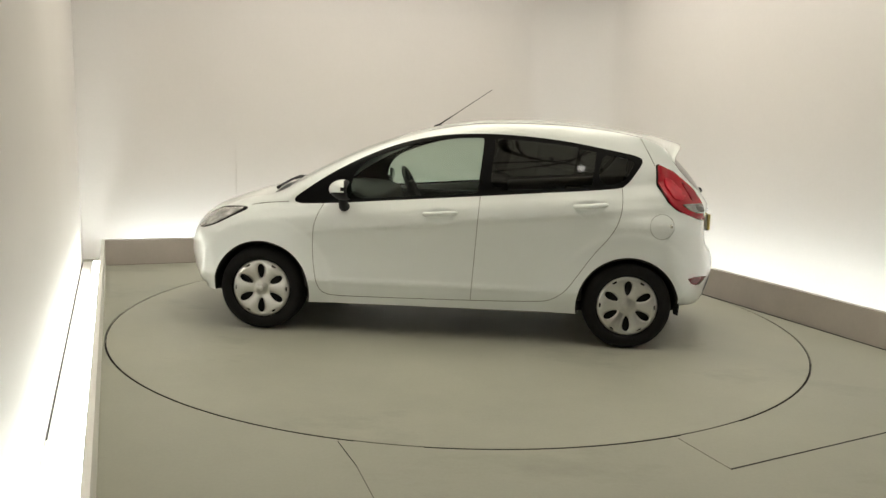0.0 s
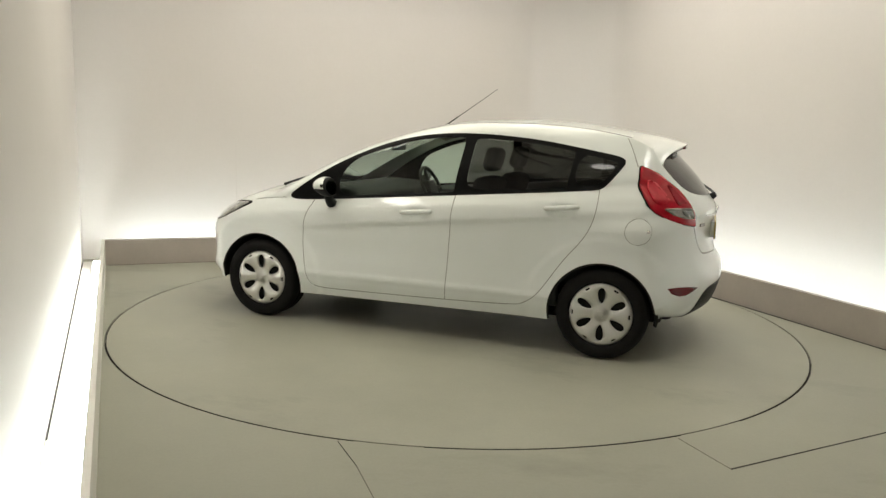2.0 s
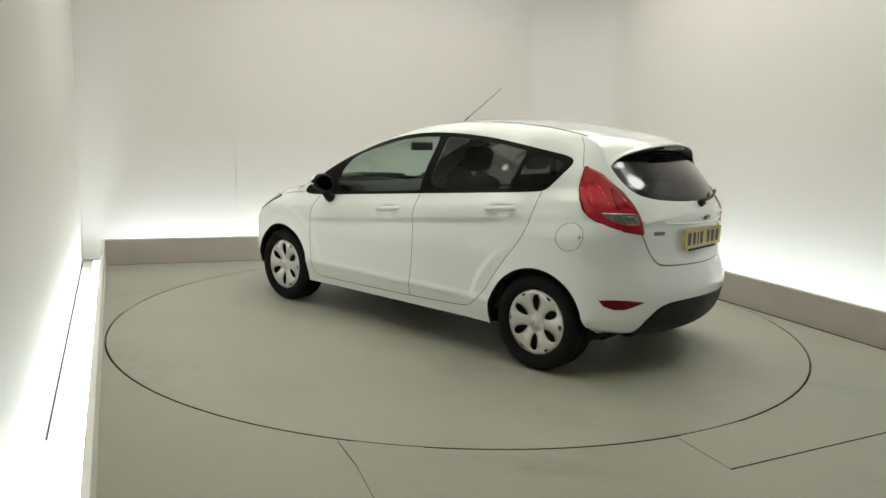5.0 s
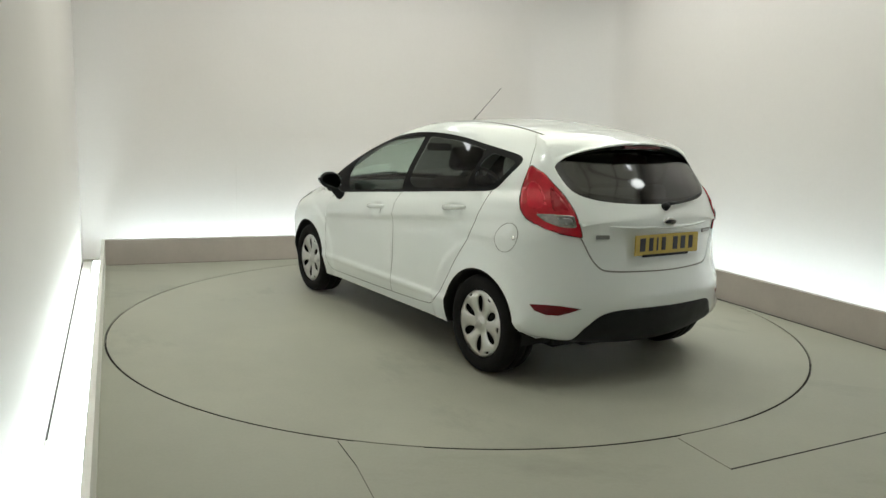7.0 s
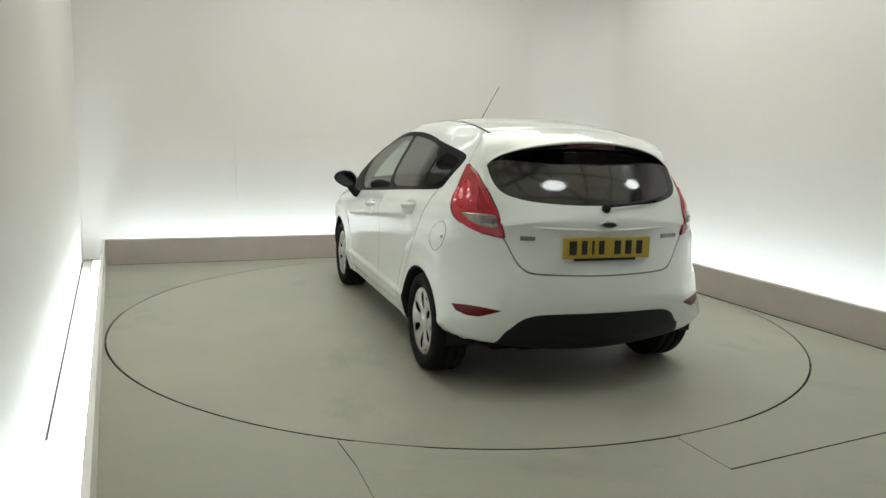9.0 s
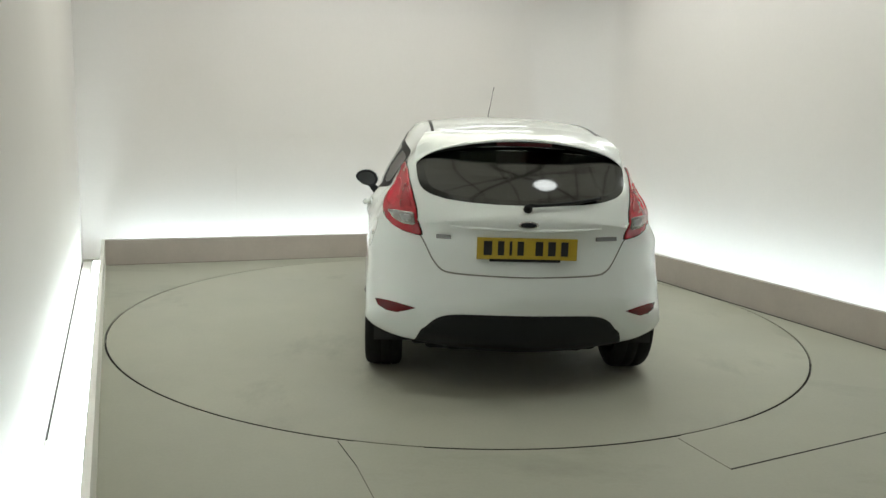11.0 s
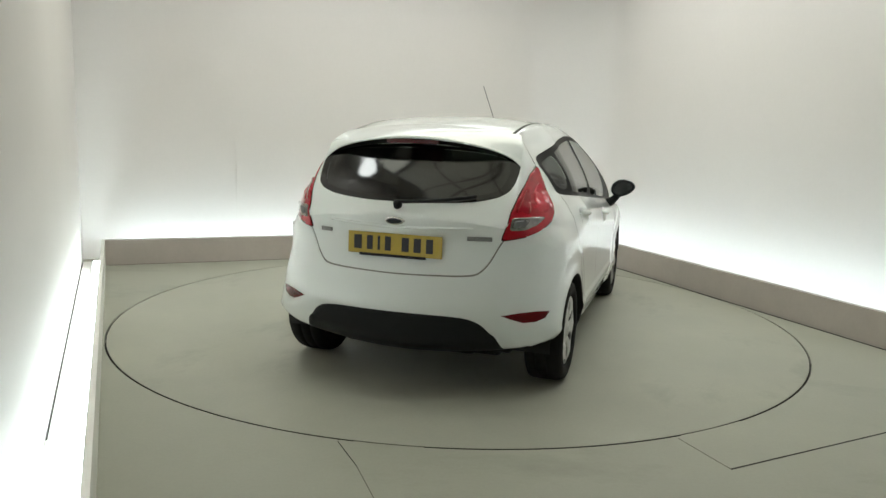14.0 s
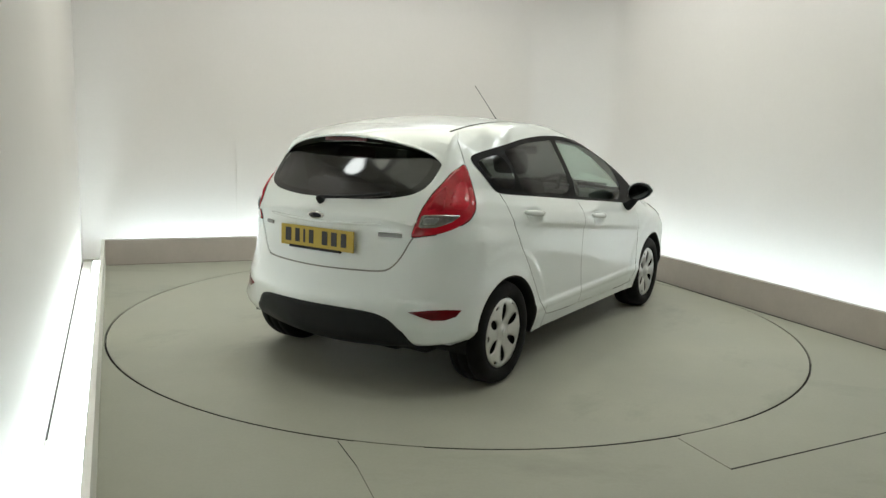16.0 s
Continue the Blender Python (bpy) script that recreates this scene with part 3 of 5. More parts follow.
def inside(poly, pts):
    poly, pts = np.asarray(poly, float), np.asarray(pts, float)
    a, b = poly, np.roll(poly, -1, 0)
    res = np.zeros(len(pts), bool)
    for (x1, y1), (x2, y2) in zip(a, b):
        if y1 == y2:
            continue
        hit = ((y1 > pts[:, 1]) != (y2 > pts[:, 1])) & (pts[:, 0] < (x2 - x1) * (pts[:, 1] - y1) / (y2 - y1) + x1)
        res ^= hit
    return res


def near_line(line, pts, dist):
    line, pts = np.asarray(line, float), np.asarray(pts, float)
    best = np.full(len(pts), 9.0)
    for a, b in zip(line, line[1:]):
        ab = b - a
        t = np.clip(((pts - a) @ ab) / (ab @ ab), 0, 1)
        best = np.minimum(best, np.hypot(*(pts - a - t[:, None] * ab).T))
    return best < dist


def soften(pts, step=0.02, closed=True, cut=0.25):
    """A polyline with its corners cut twice and then sampled evenly."""
    p = np.asarray(pts, float)
    for _ in range(2):
        q = np.roll(p, -1, 0)
        if closed:
            p = np.stack([p * (1 - cut) + q * cut, p * cut + q * (1 - cut)], 1).reshape(-1, 2)
        else:
            q = p[1:]
            o = p[:-1]
            p = np.concatenate([p[:1], np.stack([o * (1 - cut) + q * cut, o * cut + q * (1 - cut)], 1).reshape(-1, 2), p[-1:]])
    if closed:
        p = np.concatenate([p, p[:1]])
    d = np.concatenate([[0], np.cumsum(np.hypot(*np.diff(p, axis=0).T))])
    n = max(3, int(round(d[-1] / step)))
    t = np.linspace(0, d[-1], n + 1)
    r = np.stack([np.interp(t, d, p[:, 0]), np.interp(t, d, p[:, 1])], 1)
    return r[:-1] if closed else r


def offset_band(line, w):
    """The two long edges of a narrow band round a polyline."""
    t = np.gradient(line, axis=0)
    t /= np.maximum(np.hypot(*t.T)[:, None], 1e-9)
    n = np.stack([-t[:, 1], t[:, 0]], 1)
    return line + n * w, line - n * w


def triangulate(outer, closed_lines, open_lines, loose):
    """Triangles of a plane region that keep to all the lines given."""
    from mathutils.geometry import delaunay_2d_cdt
    pts, edges = [], []
    for ln, shut in [(outer, True)] + [(c, True) for c in closed_lines] + [(o, False) for o in open_lines]:
        b = len(pts)
        pts += [tuple(p) for p in ln]
        edges += [(b + i, b + i + 1) for i in range(len(ln) - 1)] + ([(b + len(ln) - 1, b)] if shut else [])
    fixed = np.array(pts)
    loose = np.asarray(loose)
    loose = loose[inside(outer, loose)]
    keep = np.ones(len(loose), bool)
    for k in range(0, len(loose), 2000):
        d = np.abs(loose[k:k + 2000, None, :] - fixed[None]).sum(-1).min(1)
        keep[k:k + 2000] = d > 0.006
    pts += [tuple(p) for p in loose[keep]]
    vs, _, fs, _, _, _ = delaunay_2d_cdt([Vector(p) for p in pts], edges, [], 0, 1e-6)
    v = np.array([(p[0], p[1]) for p in vs])
    f = np.array([list(t) for t in fs if len(t) == 3])
    cen = v[f].mean(1)
    f = f[inside(outer, cen)]
    return v, f


def vertex_normals(co, tri, guide):
    """Normals welded by place; guide points outwards."""
    n = np.cross(co[tri[:, 1]] - co[tri[:, 0]], co[tri[:, 2]] - co[tri[:, 0]])
    flip = (n * guide[tri].mean(1)).sum(1) < 0
    tri = tri.copy()
    tri[flip] = tri[flip][:, ::-1]
    n[flip] *= -1
    key = np.round(co, 4)
    _, inv = np.unique(key, axis=0, return_inverse=True)
    inv = inv.ravel()
    acc = np.zeros((inv.max() + 1, 3))
    for k in range(3):
        np.add.at(acc, inv[tri[:, k]], n)
    acc /= np.maximum(np.linalg.norm(acc, axis=1, keepdims=True), 1e-12)
    return tri, acc[inv]


def calm(co, tri, nor):
    """Evens out the shading of the rear bumper and roof corner where the flank meets the tail."""
    _, inv = np.unique(np.round(co, 4), axis=0, return_inverse=True)
    inv = inv.ravel()
    n, x, z = np.zeros((inv.max() + 1, 3)), np.zeros(inv.max() + 1), np.zeros(inv.max() + 1)
    n[inv], x[inv], z[inv] = nor, co[:, 0], co[:, 2]
    w = (np.clip((-1.60 - x) / 0.10, 0, 1) * np.clip((0.84 - z) / 0.08, 0, 1) * np.clip((z - 0.26) / 0.08, 0, 1))
    w = np.maximum(w, np.clip((-1.12 - x) / 0.08, 0, 1) * np.clip((z - 1.24) / 0.06, 0, 1) * 0.8)[:, None]
    t = inv[tri]
    e = np.concatenate([t[:, [0, 1]], t[:, [1, 2]], t[:, [2, 0]]])
    e = np.concatenate([e, e[:, ::-1]])
    for _ in range(40):
        acc = n * 2
        np.add.at(acc, e[:, 0], n[e[:, 1]])
        acc /= np.maximum(np.linalg.norm(acc, axis=1, keepdims=True), 1e-9)
        n = n * (1 - w) + acc * w
        n /= np.maximum(np.linalg.norm(n, axis=1, keepdims=True), 1e-9)
    return n[inv]


def sheet(name, co, tri, nor, mat, parent, label="", lift=0.0, thick=0.0):
    """One panel out of a shared surface, with that surface's normals; lift moves it along them."""
    used, inv = np.unique(tri, return_inverse=True)
    c = co[used] + nor[used] * lift
    t = inv.reshape(-1, 3)
    nn = nor[used]
    if thick:                                  # closed rim and back
        m = len(c)
        e = {}
        for a, b, d in t:
            for p, q in ((a, b), (b, d), (d, a)):
                e[(p, q)] = e.get((p, q), 0) + 1
        rim = [(p, q) for p, q in e if (q, p) not in e]
        c = np.concatenate([c, c - nn * thick])
        side = [(q, p, p + m) for p, q in rim] + [(q, p + m, q + m) for p, q in rim]
        t = np.concatenate([t, t[:, ::-1] + m, np.array(side, int).reshape(-1, 3)])
        nn = np.concatenate([nn, -nn])
    me = bpy.data.meshes.new(name)
    me.from_pydata(c.tolist(), [], t.tolist())
    me.materials.append(mat)
    for p in me.polygons:
        p.use_smooth = True
    if not thick:
        me.normals_split_custom_set_from_vertices([tuple(v) for v in nn])
    ob = new(name, me)
    ob.parent = parent
    return tagged(ob, label)


# ---- lines of the side view (x, z)
DLO = soften([(1.075, 0.885), (0.897, 1.018), (0.738, 1.121), (0.543, 1.224), (0.349, 1.303), (0.157, 1.355), (-0.033, 1.384), (-0.224, 1.394),
              (-0.413, 1.392), (-0.601, 1.380), (-0.789, 1.362), (-0.977, 1.332), (-1.164, 1.298), (-1.29, 1.275), (-1.325, 1.245), (-1.29, 1.190),
              (-1.20, 1.072), (-1.142, 1.060), (-0.807, 1.033), (-0.239, 0.983), (0.342, 0.934), (0.80, 0.893)], 0.022)
FRONT_PANE = soften([(0.655, 0.925), (0.60, 1.165), (0.349, 1.268), (0.157, 1.325), (-0.033, 1.354), (-0.245, 1.366), (-0.255, 1.355), (-0.225, 1.01), (-0.225, 1.00), (0.342, 0.952)], 0.022)
REAR_PANE = soften([(-0.305, 1.018), (-0.325, 1.352), (-0.335, 1.364), (-0.601, 1.350), (-0.789, 1.333), (-0.99, 1.300), (-1.005, 1.29), (-0.975, 1.075), (-0.96, 1.066)], 0.022, cut=0.13)
QUARTER_PANE = soften([(-1.035, 1.285), (-1.16, 1.264), (-1.265, 1.240), (-1.27, 1.225), (-1.185, 1.095), (-1.01, 1.083)], 0.022)
SEAM_FRONT = soften([(0.815, 0.893), (0.845, 0.83), (0.873, 0.743), (0.88, 0.549), (0.852, 0.354), (0.815, 0.288), (0.74, 0.268), (0.60, 0.267), (-0.197, 0.280), (-0.687, 0.298), (-0.743, 0.315),
                     (-0.833, 0.38), (-0.901, 0.479), (-1.002, 0.635), (-1.105, 0.752), (-1.160, 0.86), (-1.178, 0.96), (-1.178, 1.066)], 0.02, False)
SEAM_MID = soften([(-0.245, 0.984), (-0.224, 0.637), (-0.204, 0.281)], 0.02, False)
FUEL = np.stack([-1.438 + 0.080 * np.cos(np.linspace(0, 2 * np.pi, 33)[:-1]), 0.828 + 0.080 * np.sin(np.linspace(0, 2 * np.pi, 33)[:-1])], 1)
FUEL_LINE = np.concatenate([FUEL, FUEL[:1]])


# tail lamp, seen square on from the rear corner: place across that view, height
LAMP_OUT = np.array((-0.8, 0.6, 0.0))
LAMP_ACROSS = np.array((-0.6, -0.8, 0.0))
LAMP = soften([(0.344, 1.226), (0.365, 1.212), (0.418, 1.180), (0.462, 1.130), (0.514, 1.078), (0.570, 1.000), (0.602, 0.927), (0.621, 0.866), (0.618, 0.856), (0.568, 0.864), (0.473, 0.880),
               (0.400, 0.902), (0.318, 0.945), (0.290, 0.985), (0.283, 1.035), (0.297, 1.105), (0.318, 1.170), (0.333, 1.215)], 0.018, cut=0.12)
GLOW = soften([(0.345, 1.150), (0.395, 1.120), (0.420, 1.050), (0.435, 0.990), (0.345, 0.990), (0.318, 1.020), (0.322, 1.090)], 0.018, cut=0.15)
DEEP = soften([(0.438, 1.128), (0.500, 1.068), (0.553, 0.992), (0.462, 0.990), (0.448, 1.050)], 0.018, cut=0.1)
CLEAR_DARK = soften([(0.475, 0.962), (0.560, 0.960), (0.572, 0.925), (0.505, 0.924)], 0.012, cut=0.12)
CLEAR = soften([(0.362, 0.974), (0.465, 0.976), (0.572, 0.974), (0.590, 0.908), (0.500, 0.910), (0.420, 0.934)], 0.018, cut=0.08)


def lens_patch(tree, line):
    """A smooth skin over the rear corner of the body inside a line of the lamp's view."""
    gh, gz = np.meshgrid(np.arange(0.27, 0.65, 0.014), np.arange(0.84, 1.25, 0.014))
    v, f = triangulate(line, [], [], np.stack([gh.ravel(), gz.ravel()], 1))
    d = np.full(len(v), np.nan)
    for i, (h, z) in enumerate(v):
        o = LAMP_ACROSS * h + LAMP_OUT * 4
        hit = tree.ray_cast(Vector((o[0], o[1], z)), Vector(-LAMP_OUT))
        if hit[0] is not None:
            d[i] = np.array(hit[0]) @ LAMP_OUT
    d[np.isnan(d)] = np.nanmin(d)
    e = np.concatenate([f[:, [0, 1]], f[:, [1, 2]], f[:, [2, 0]]])
    e = np.concatenate([e, e[:, ::-1]])
    for _ in range(6):
        acc, num = np.zeros(len(v)), np.zeros(len(v))
        np.add.at(acc, e[:, 0], d[e[:, 1]])
        np.add.at(num, e[:, 0], 1)
        d = np.maximum(d - 0.002, 0.5 * d + 0.5 * acc / np.maximum(num, 1))
    co = v[:, :1] * LAMP_ACROSS + d[:, None] * LAMP_OUT + v[:, 1:] * np.array((0, 0, 1.0))
    tri, nor = vertex_normals(co, f, np.tile(LAMP_OUT, (len(co), 1)))
    return co, tri, nor


FOG_IN = float(np.interp(0.474, EDGE[:40, 1], EDGE[:40, 0])) + 0.0015
FOG = np.array([(FOG_IN, 0.474), (-1.775, 0.452), (-1.74, 0.434), (-1.70, 0.436), (-1.660, 0.455), (-1.634, 0.488), (-1.69, 0.491), (-1.745, 0.488)])
SPOILER_LINE = soften([(-1.30, 1.408), (-1.345, 1.33), (-1.395, 1.215)], 0.02, False)
HEAD = soften([(1.775, 0.675), (1.712, 0.771), (1.585, 0.835), (1.30, 0.858), (1.44, 0.789), (1.61, 0.703)], 0.02)
HEAD_LENS = soften([(1.757, 0.688), (1.703, 0.766), (1.585, 0.823), (1.365, 0.849), (1.46, 0.790), (1.61, 0.714)], 0.02, cut=0.12)
HOOD_LINE = soften([(1.06, 0.897), (1.20, 0.884), (1.33, 0.864)], 0.02, False)


def arc(cx, cz, r, a0, a1, n=44):
    a = np.radians(np.linspace(a0, a1, n))
    return np.stack([cx + r * np.cos(a), cz + r * np.sin(a)], 1)


def side_outline():
    f, b = ARCHES
    fa = math.degrees(math.asin((0.212 - f[1]) / f[2]))
    ba = math.degrees(math.asin((0.225 - b[1]) / b[2]))
    front = arc(*f, math.degrees(math.asin((EDGE[-1, 1] - f[1]) / f[2])), 180 - fa)
    rear = arc(*b, ba, 180 - math.degrees(math.asin((EDGE[0, 1] - b[1]) / b[2])))
    low0 = np.linspace(EDGE[-1], front[0], 9)[1:-1]
    low1 = np.linspace(front[-1], rear[0], 70)[1:-1]
    low2 = np.linspace(rear[-1], EDGE[0], 3)[1:-1]
    return np.concatenate([EDGE, low0, front, low1, rear, low2])


def rings():
    """Loose points that follow the rounded edge closely."""
    t = np.gradient(EDGE, axis=0)
    t /= np.hypot(*t.T)[:, None]
    inward = np.stack([t[:, 1], -t[:, 0]], 1)
    rd = spine(S_EDGE)[6]
    return np.concatenate([EDGE + inward * (rd * f)[:, None] for f in (0.004, 0.02, 0.05, 0.09, 0.14, 0.21, 0.30, 0.42, 0.56, 0.74, 0.95)])


def build_car():
    car = thing("car", "white five-door hatchback car parked on the turntable", "car")

    # ---------------- the flanks
    outer = side_outline()
    gap = 0.0020
    seams = [(SEAM_FRONT, gap), (SEAM_MID, gap), (FUEL_LINE, 0.0014), (SPOILER_LINE, 0.0022), (HOOD_LINE, 0.0022)]
    opens = []
    for ln, w in seams:
        opens += list(offset_band(ln, w))
    gx, gz = np.meshgrid(np.arange(-1.9, 2.0, 0.022), np.arange(0.2, 1.5, 0.022))
    arch_pts = np.concatenate([arc(c[0], c[1], c[2] + d, -20, 200, 60) for c in ARCHES for d in (0.008, 0.02, 0.035, 0.055, 0.08, 0.11, 0.13, 0.142, 0.153, 0.164, 0.175, 0.19)])
    loose = np.concatenate([np.stack([gx.ravel(), gz.ravel()], 1), rings(), arch_pts])
    xs_ = np.arange(-1.05, 0.99, 0.02)
    guides = [np.stack([xs_, zc_line(xs_) + d], 1) for d in (0.012, 0.0, -0.012, -0.024, -0.036, -0.06)] + [np.stack([xs_[xs_ < 0.84], 0 * xs_[xs_ < 0.84] + d], 1) for d in (0.345, 0.36, 0.375, 0.39, 0.405)]
    hx, hz = np.meshgrid(np.arange(-0.09, 0.091, 0.009), np.arange(-0.05, 0.051, 0.007))
    guides += [np.stack([hx.ravel() + a, hz.ravel() + b], 1) for a, b in GRIPS]
    loose = np.concatenate([loose] + guides)
    v2, f2 = triangulate(outer, [DLO, FRONT_PANE, REAR_PANE, QUARTER_PANE, FOG, HEAD, HEAD_LENS], opens, loose)
    y = side_y(v2[:, 0], v2[:, 1])
    side = np.stack([v2[:, 0], y, v2[:, 1]], 1)
    cen = v2[f2].mean(1)

    # ---------------- the middle: tail, hatch, roof, windscreen, bonnet, nose
    ye = spine(S_EDGE)[4]
    outer_m = np.concatenate([np.stack([S_EDGE, ye], 1), np.stack([S_EDGE, -ye], 1)[::-1]])
    s_rear = np.linspace(0, CHORD[14], 500)

    def tail(yz):
        """From places of the rear view (y, z) to the strip's own plane."""
        res = []
        for yy, zz in yz:
            p = strip_point(s_rear, np.full(500, yy))
            res.append((s_rear[np.abs(p[:, 2] - zz).argmin()], yy))
        return np.array(res)

    half = [(0.0, 1.030), (0.16, 1.031), (0.30, 1.037), (0.42, 1.050), (0.505, 1.070), (0.547, 1.10), (0.566, 1.14), (0.5735, 1.19), (0.574, 1.238), (0.545, 1.276), (0.40, 1.306), (0.20, 1.321), (0.0, 1.327)]
    glass = np.array(half + [(-a, b) for a, b in half[-2:0:-1]])
    GLASS = soften(tail(glass), 0.02, cut=0.2)
    hs = [(0.556, 0.862), (0.535, 0.835), (0.505, 0.775), (0.476, 0.722), (0.445, 0.685), (0.40, 0.670), (0.2, 0.663), (0.0, 0.661)]
    GLASS_IN = GLASS.mean(0) + (GLASS - GLASS.mean(0)) * np.array([0.86, 0.92])
    HATCH = soften(tail(hs + [(-a, b) for a, b in hs[-2::-1]]), 0.02, False)
    dk = [(0.575, 0.275), (0.54, 0.355), (0.49, 0.41), (0.43, 0.448), (0.34, 0.466), (0.17, 0.472), (0.0, 0.473)]
    top = tail(dk + [(-a, b) for a, b in dk[-2::-1]])
    DARK = np.concatenate([soften(top, 0.02, False), [(0.02, -0.56), (0.02, 0.56)]])
    w0, w1 = 0.5 * (CHORD[23] + CHORD[24]), CHORD[20] - 0.02
    SCREEN = soften([(w0, 0.59), (w0 - 0.2, 0.575), (w1, 0.47), (w1 - 0.01, 0), (w1, -0.47), (w0 - 0.2, -0.575), (w0, -0.59), (w0 + 0.02, 0)], 0.03, cut=0.12)
    ditch = [np.stack([np.linspace(CHORD[14] + 0.02, CHORD[19], 40), np.full(40, sg * 0.478)], 1) for sg in (1, -1)]
    opens = list(offset_band(HATCH, 0.0035)) + [q for d in ditch for q in offset_band(d, 0.009)]
    gs, gy = np.meshgrid(np.arange(0.01, S_END, 0.026), np.arange(-0.66, 0.661, 0.03))
    edge_in = np.concatenate([np.stack([S_EDGE, sg * (ye - d)], 1) for sg in (1, -1) for d in (0.008, 0.018)])
    vm, fm = triangulate(outer_m, [GLASS, GLASS_IN, DARK, SCREEN], opens, np.concatenate([np.stack([gs.ravel(), gy.ravel()], 1), edge_in]))
    mid = strip_point(vm[:, 0], vm[:, 1])
    cm = vm[fm].mean(1)

    # normals welded over the whole shell
    ns, nm = len(side), len(mid)
    right = side * np.array([1, -1, 1])
    allco = np.concatenate([side, right, mid])
    alltri = np.concatenate([f2, f2[:, ::-1] + ns, fm + 2 * ns])
    core = np.array([(0.0, 0.0, 0.62)])
    guide = allco - core * np.array([1, 0, 1])
    guide[:, 0] *= 0.6
    px, pz, nx, nz, _, _, _ = spine(vm[:, 0])
    guide[2 * ns:] = np.stack([nx, 0 * nx, nz], 1)
    guide[:ns] = np.array([0, 1, 0]) + 0.01 * guide[:ns]
    guide[ns:2 * ns] = np.array([0, -1, 0]) + 0.01 * guide[ns:2 * ns]
    tri, nor = vertex_normals(allco, alltri, guide)
    nor = calm(allco, tri, nor)
    T = {1: tri[:len(f2)], -1: tri[len(f2):2 * len(f2)], 0: tri[2 * len(f2):]}

    from mathutils.bvhtree import BVHTree
    tree = BVHTree.FromPolygons([tuple(c) for c in allco], [tuple(int(i) for i in t) for t in tri])

    # which triangle belongs to which panel
    k = np.full(len(f2), "body", dtype="<U10")
    xs, zs = cen[:, 0], cen[:, 1]
    seam_front_poly = np.concatenate([SEAM_FRONT, [(-1.178, 1.5), (0.815, 1.5)]])
    door = inside(seam_front_poly, cen)
    mid_x = np.interp(zs, SEAM_MID[::-1, 1], SEAM_MID[::-1, 0])
    k[door & (xs > mid_x) & (zs < 1.0)] = "fdoor"
    k[door & (xs <= mid_x)] = "rdoor"
    k[door & (zs > 1.0) & ~inside(DLO, cen)] = "body"
    rd_keep = door & (xs <= mid_x) & (zs < zb_line(xs) + 0.03)
    k[rd_keep] = "rdoor"
    k[inside(FUEL, cen)] = "fuel"
    dlo = inside(DLO, cen)
    k[dlo] = "trim"
    k[inside(FRONT_PANE, cen)] = "pane_f"
    k[inside(REAR_PANE, cen)] = "pane_r"
    k[inside(QUARTER_PANE, cen)] = "pane_q"
    k[inside(FOG, cen)] = "fog"
    k[inside(HEAD, cen)] = "head"
    k[inside(HEAD_LENS, cen)] = "lens"
    for ln, w in seams:
        k[near_line(ln, cen, w * 1.05) & ~dlo] = "seam"
    k[(k == "seam") & near_line(FUEL_LINE, cen, 0.0022)] = "fuel_gap"
    km = np.full(len(fm), "body", dtype="<U10")
    hatch_poly = np.concatenate([HATCH, [(CHORD[13], -0.9), (CHORD[13], 0.9)]])
    km[inside(hatch_poly, cm)] = "hatch"
    km[inside(GLASS, cm)] = "frit"
    km[inside(GLASS_IN, cm)] = "glass"
    km[inside(DARK, cm)] = "dark"
    km[inside(SCREEN, cm)] = "screen"
    km[near_line(HATCH, cm, 0.0037)] = "seam"
    for d in ditch:
        km[near_line(d, cm, 0.0093)] = "ditch"
    km[(km == "body") & (cm[:, 0] > w0 - 0.02) & (cm[:, 0] < CHORD[24] + 0.035) & (np.abs(cm[:, 1]) < 0.60)] = "cowl"
    # bonnet, nose and roof are panels of their own
    km[(km == "body") & (cm[:, 0] > CHORD[24] + 0.02) & (cm[:, 0] < CHORD[27])] = "bonnet"
    km[(km == "body") & (cm[:, 0] >= CHORD[27])] = "nose"
    km[(km == "body") & (cm[:, 0] > CHORD[14]) & (cm[:, 0] < CHORD[20]) & (np.abs(cm[:, 1]) < 0.478)] = "roof"
    k[(k == "body") & (xs > 0.80) & (xs < 1.62) & (zs < 0.93)] = "wing"
    # rear bumper below the hatch
    km[(km == "body") & (cm[:, 0] < CHORD[7])] = "bumper"

    def pick(names, sides=(1, -1)):
        return np.concatenate([T[sg][np.isin(k, names)] for sg in sides])

    shell = np.concatenate([pick(["body"]), pick(["fuel", "fuel_gap"], (-1,)), T[0][km == "body"]])
    body = sheet("body", allco, shell, nor, M_PAINT, car, "white painted steel body shell")
    sheet("panel_gap", allco, np.concatenate([pick(["seam"]), pick(["fuel_gap"], (1,)), T[0][km == "seam"]]), nor, M_SEAM, body, "dark narrow gaps between panels", lift=-0.004)
    for sg in (1, -1):
        sheet("roof_ditch", allco, T[0][(km == "ditch") & (cm[:, 1] * sg > 0)], nor, M_TRIM, body, "black roof ditch strip", lift=0.001)
    sheet("rear_bumper", allco, T[0][km == "bumper"], nor, M_PAINT, car, "white rear bumper skin")
    sheet("bumper_valance", allco, T[0][km == "dark"], nor, M_PLASTIC, car, "black plastic lower bumper", lift=0.003, thick=0.01)
    hatch = sheet("tailgate", allco, T[0][km == "hatch"], nor, M_PAINT, car, "white closed tailgate")
    sheet("rear_window", allco, T[0][km == "glass"], nor, M_HATCH_GLASS, hatch, "dark tinted rear window")
    sheet("window_border", allco, T[0][km == "frit"], nor, M_FRIT, hatch, "black border of the rear window", lift=0.001)
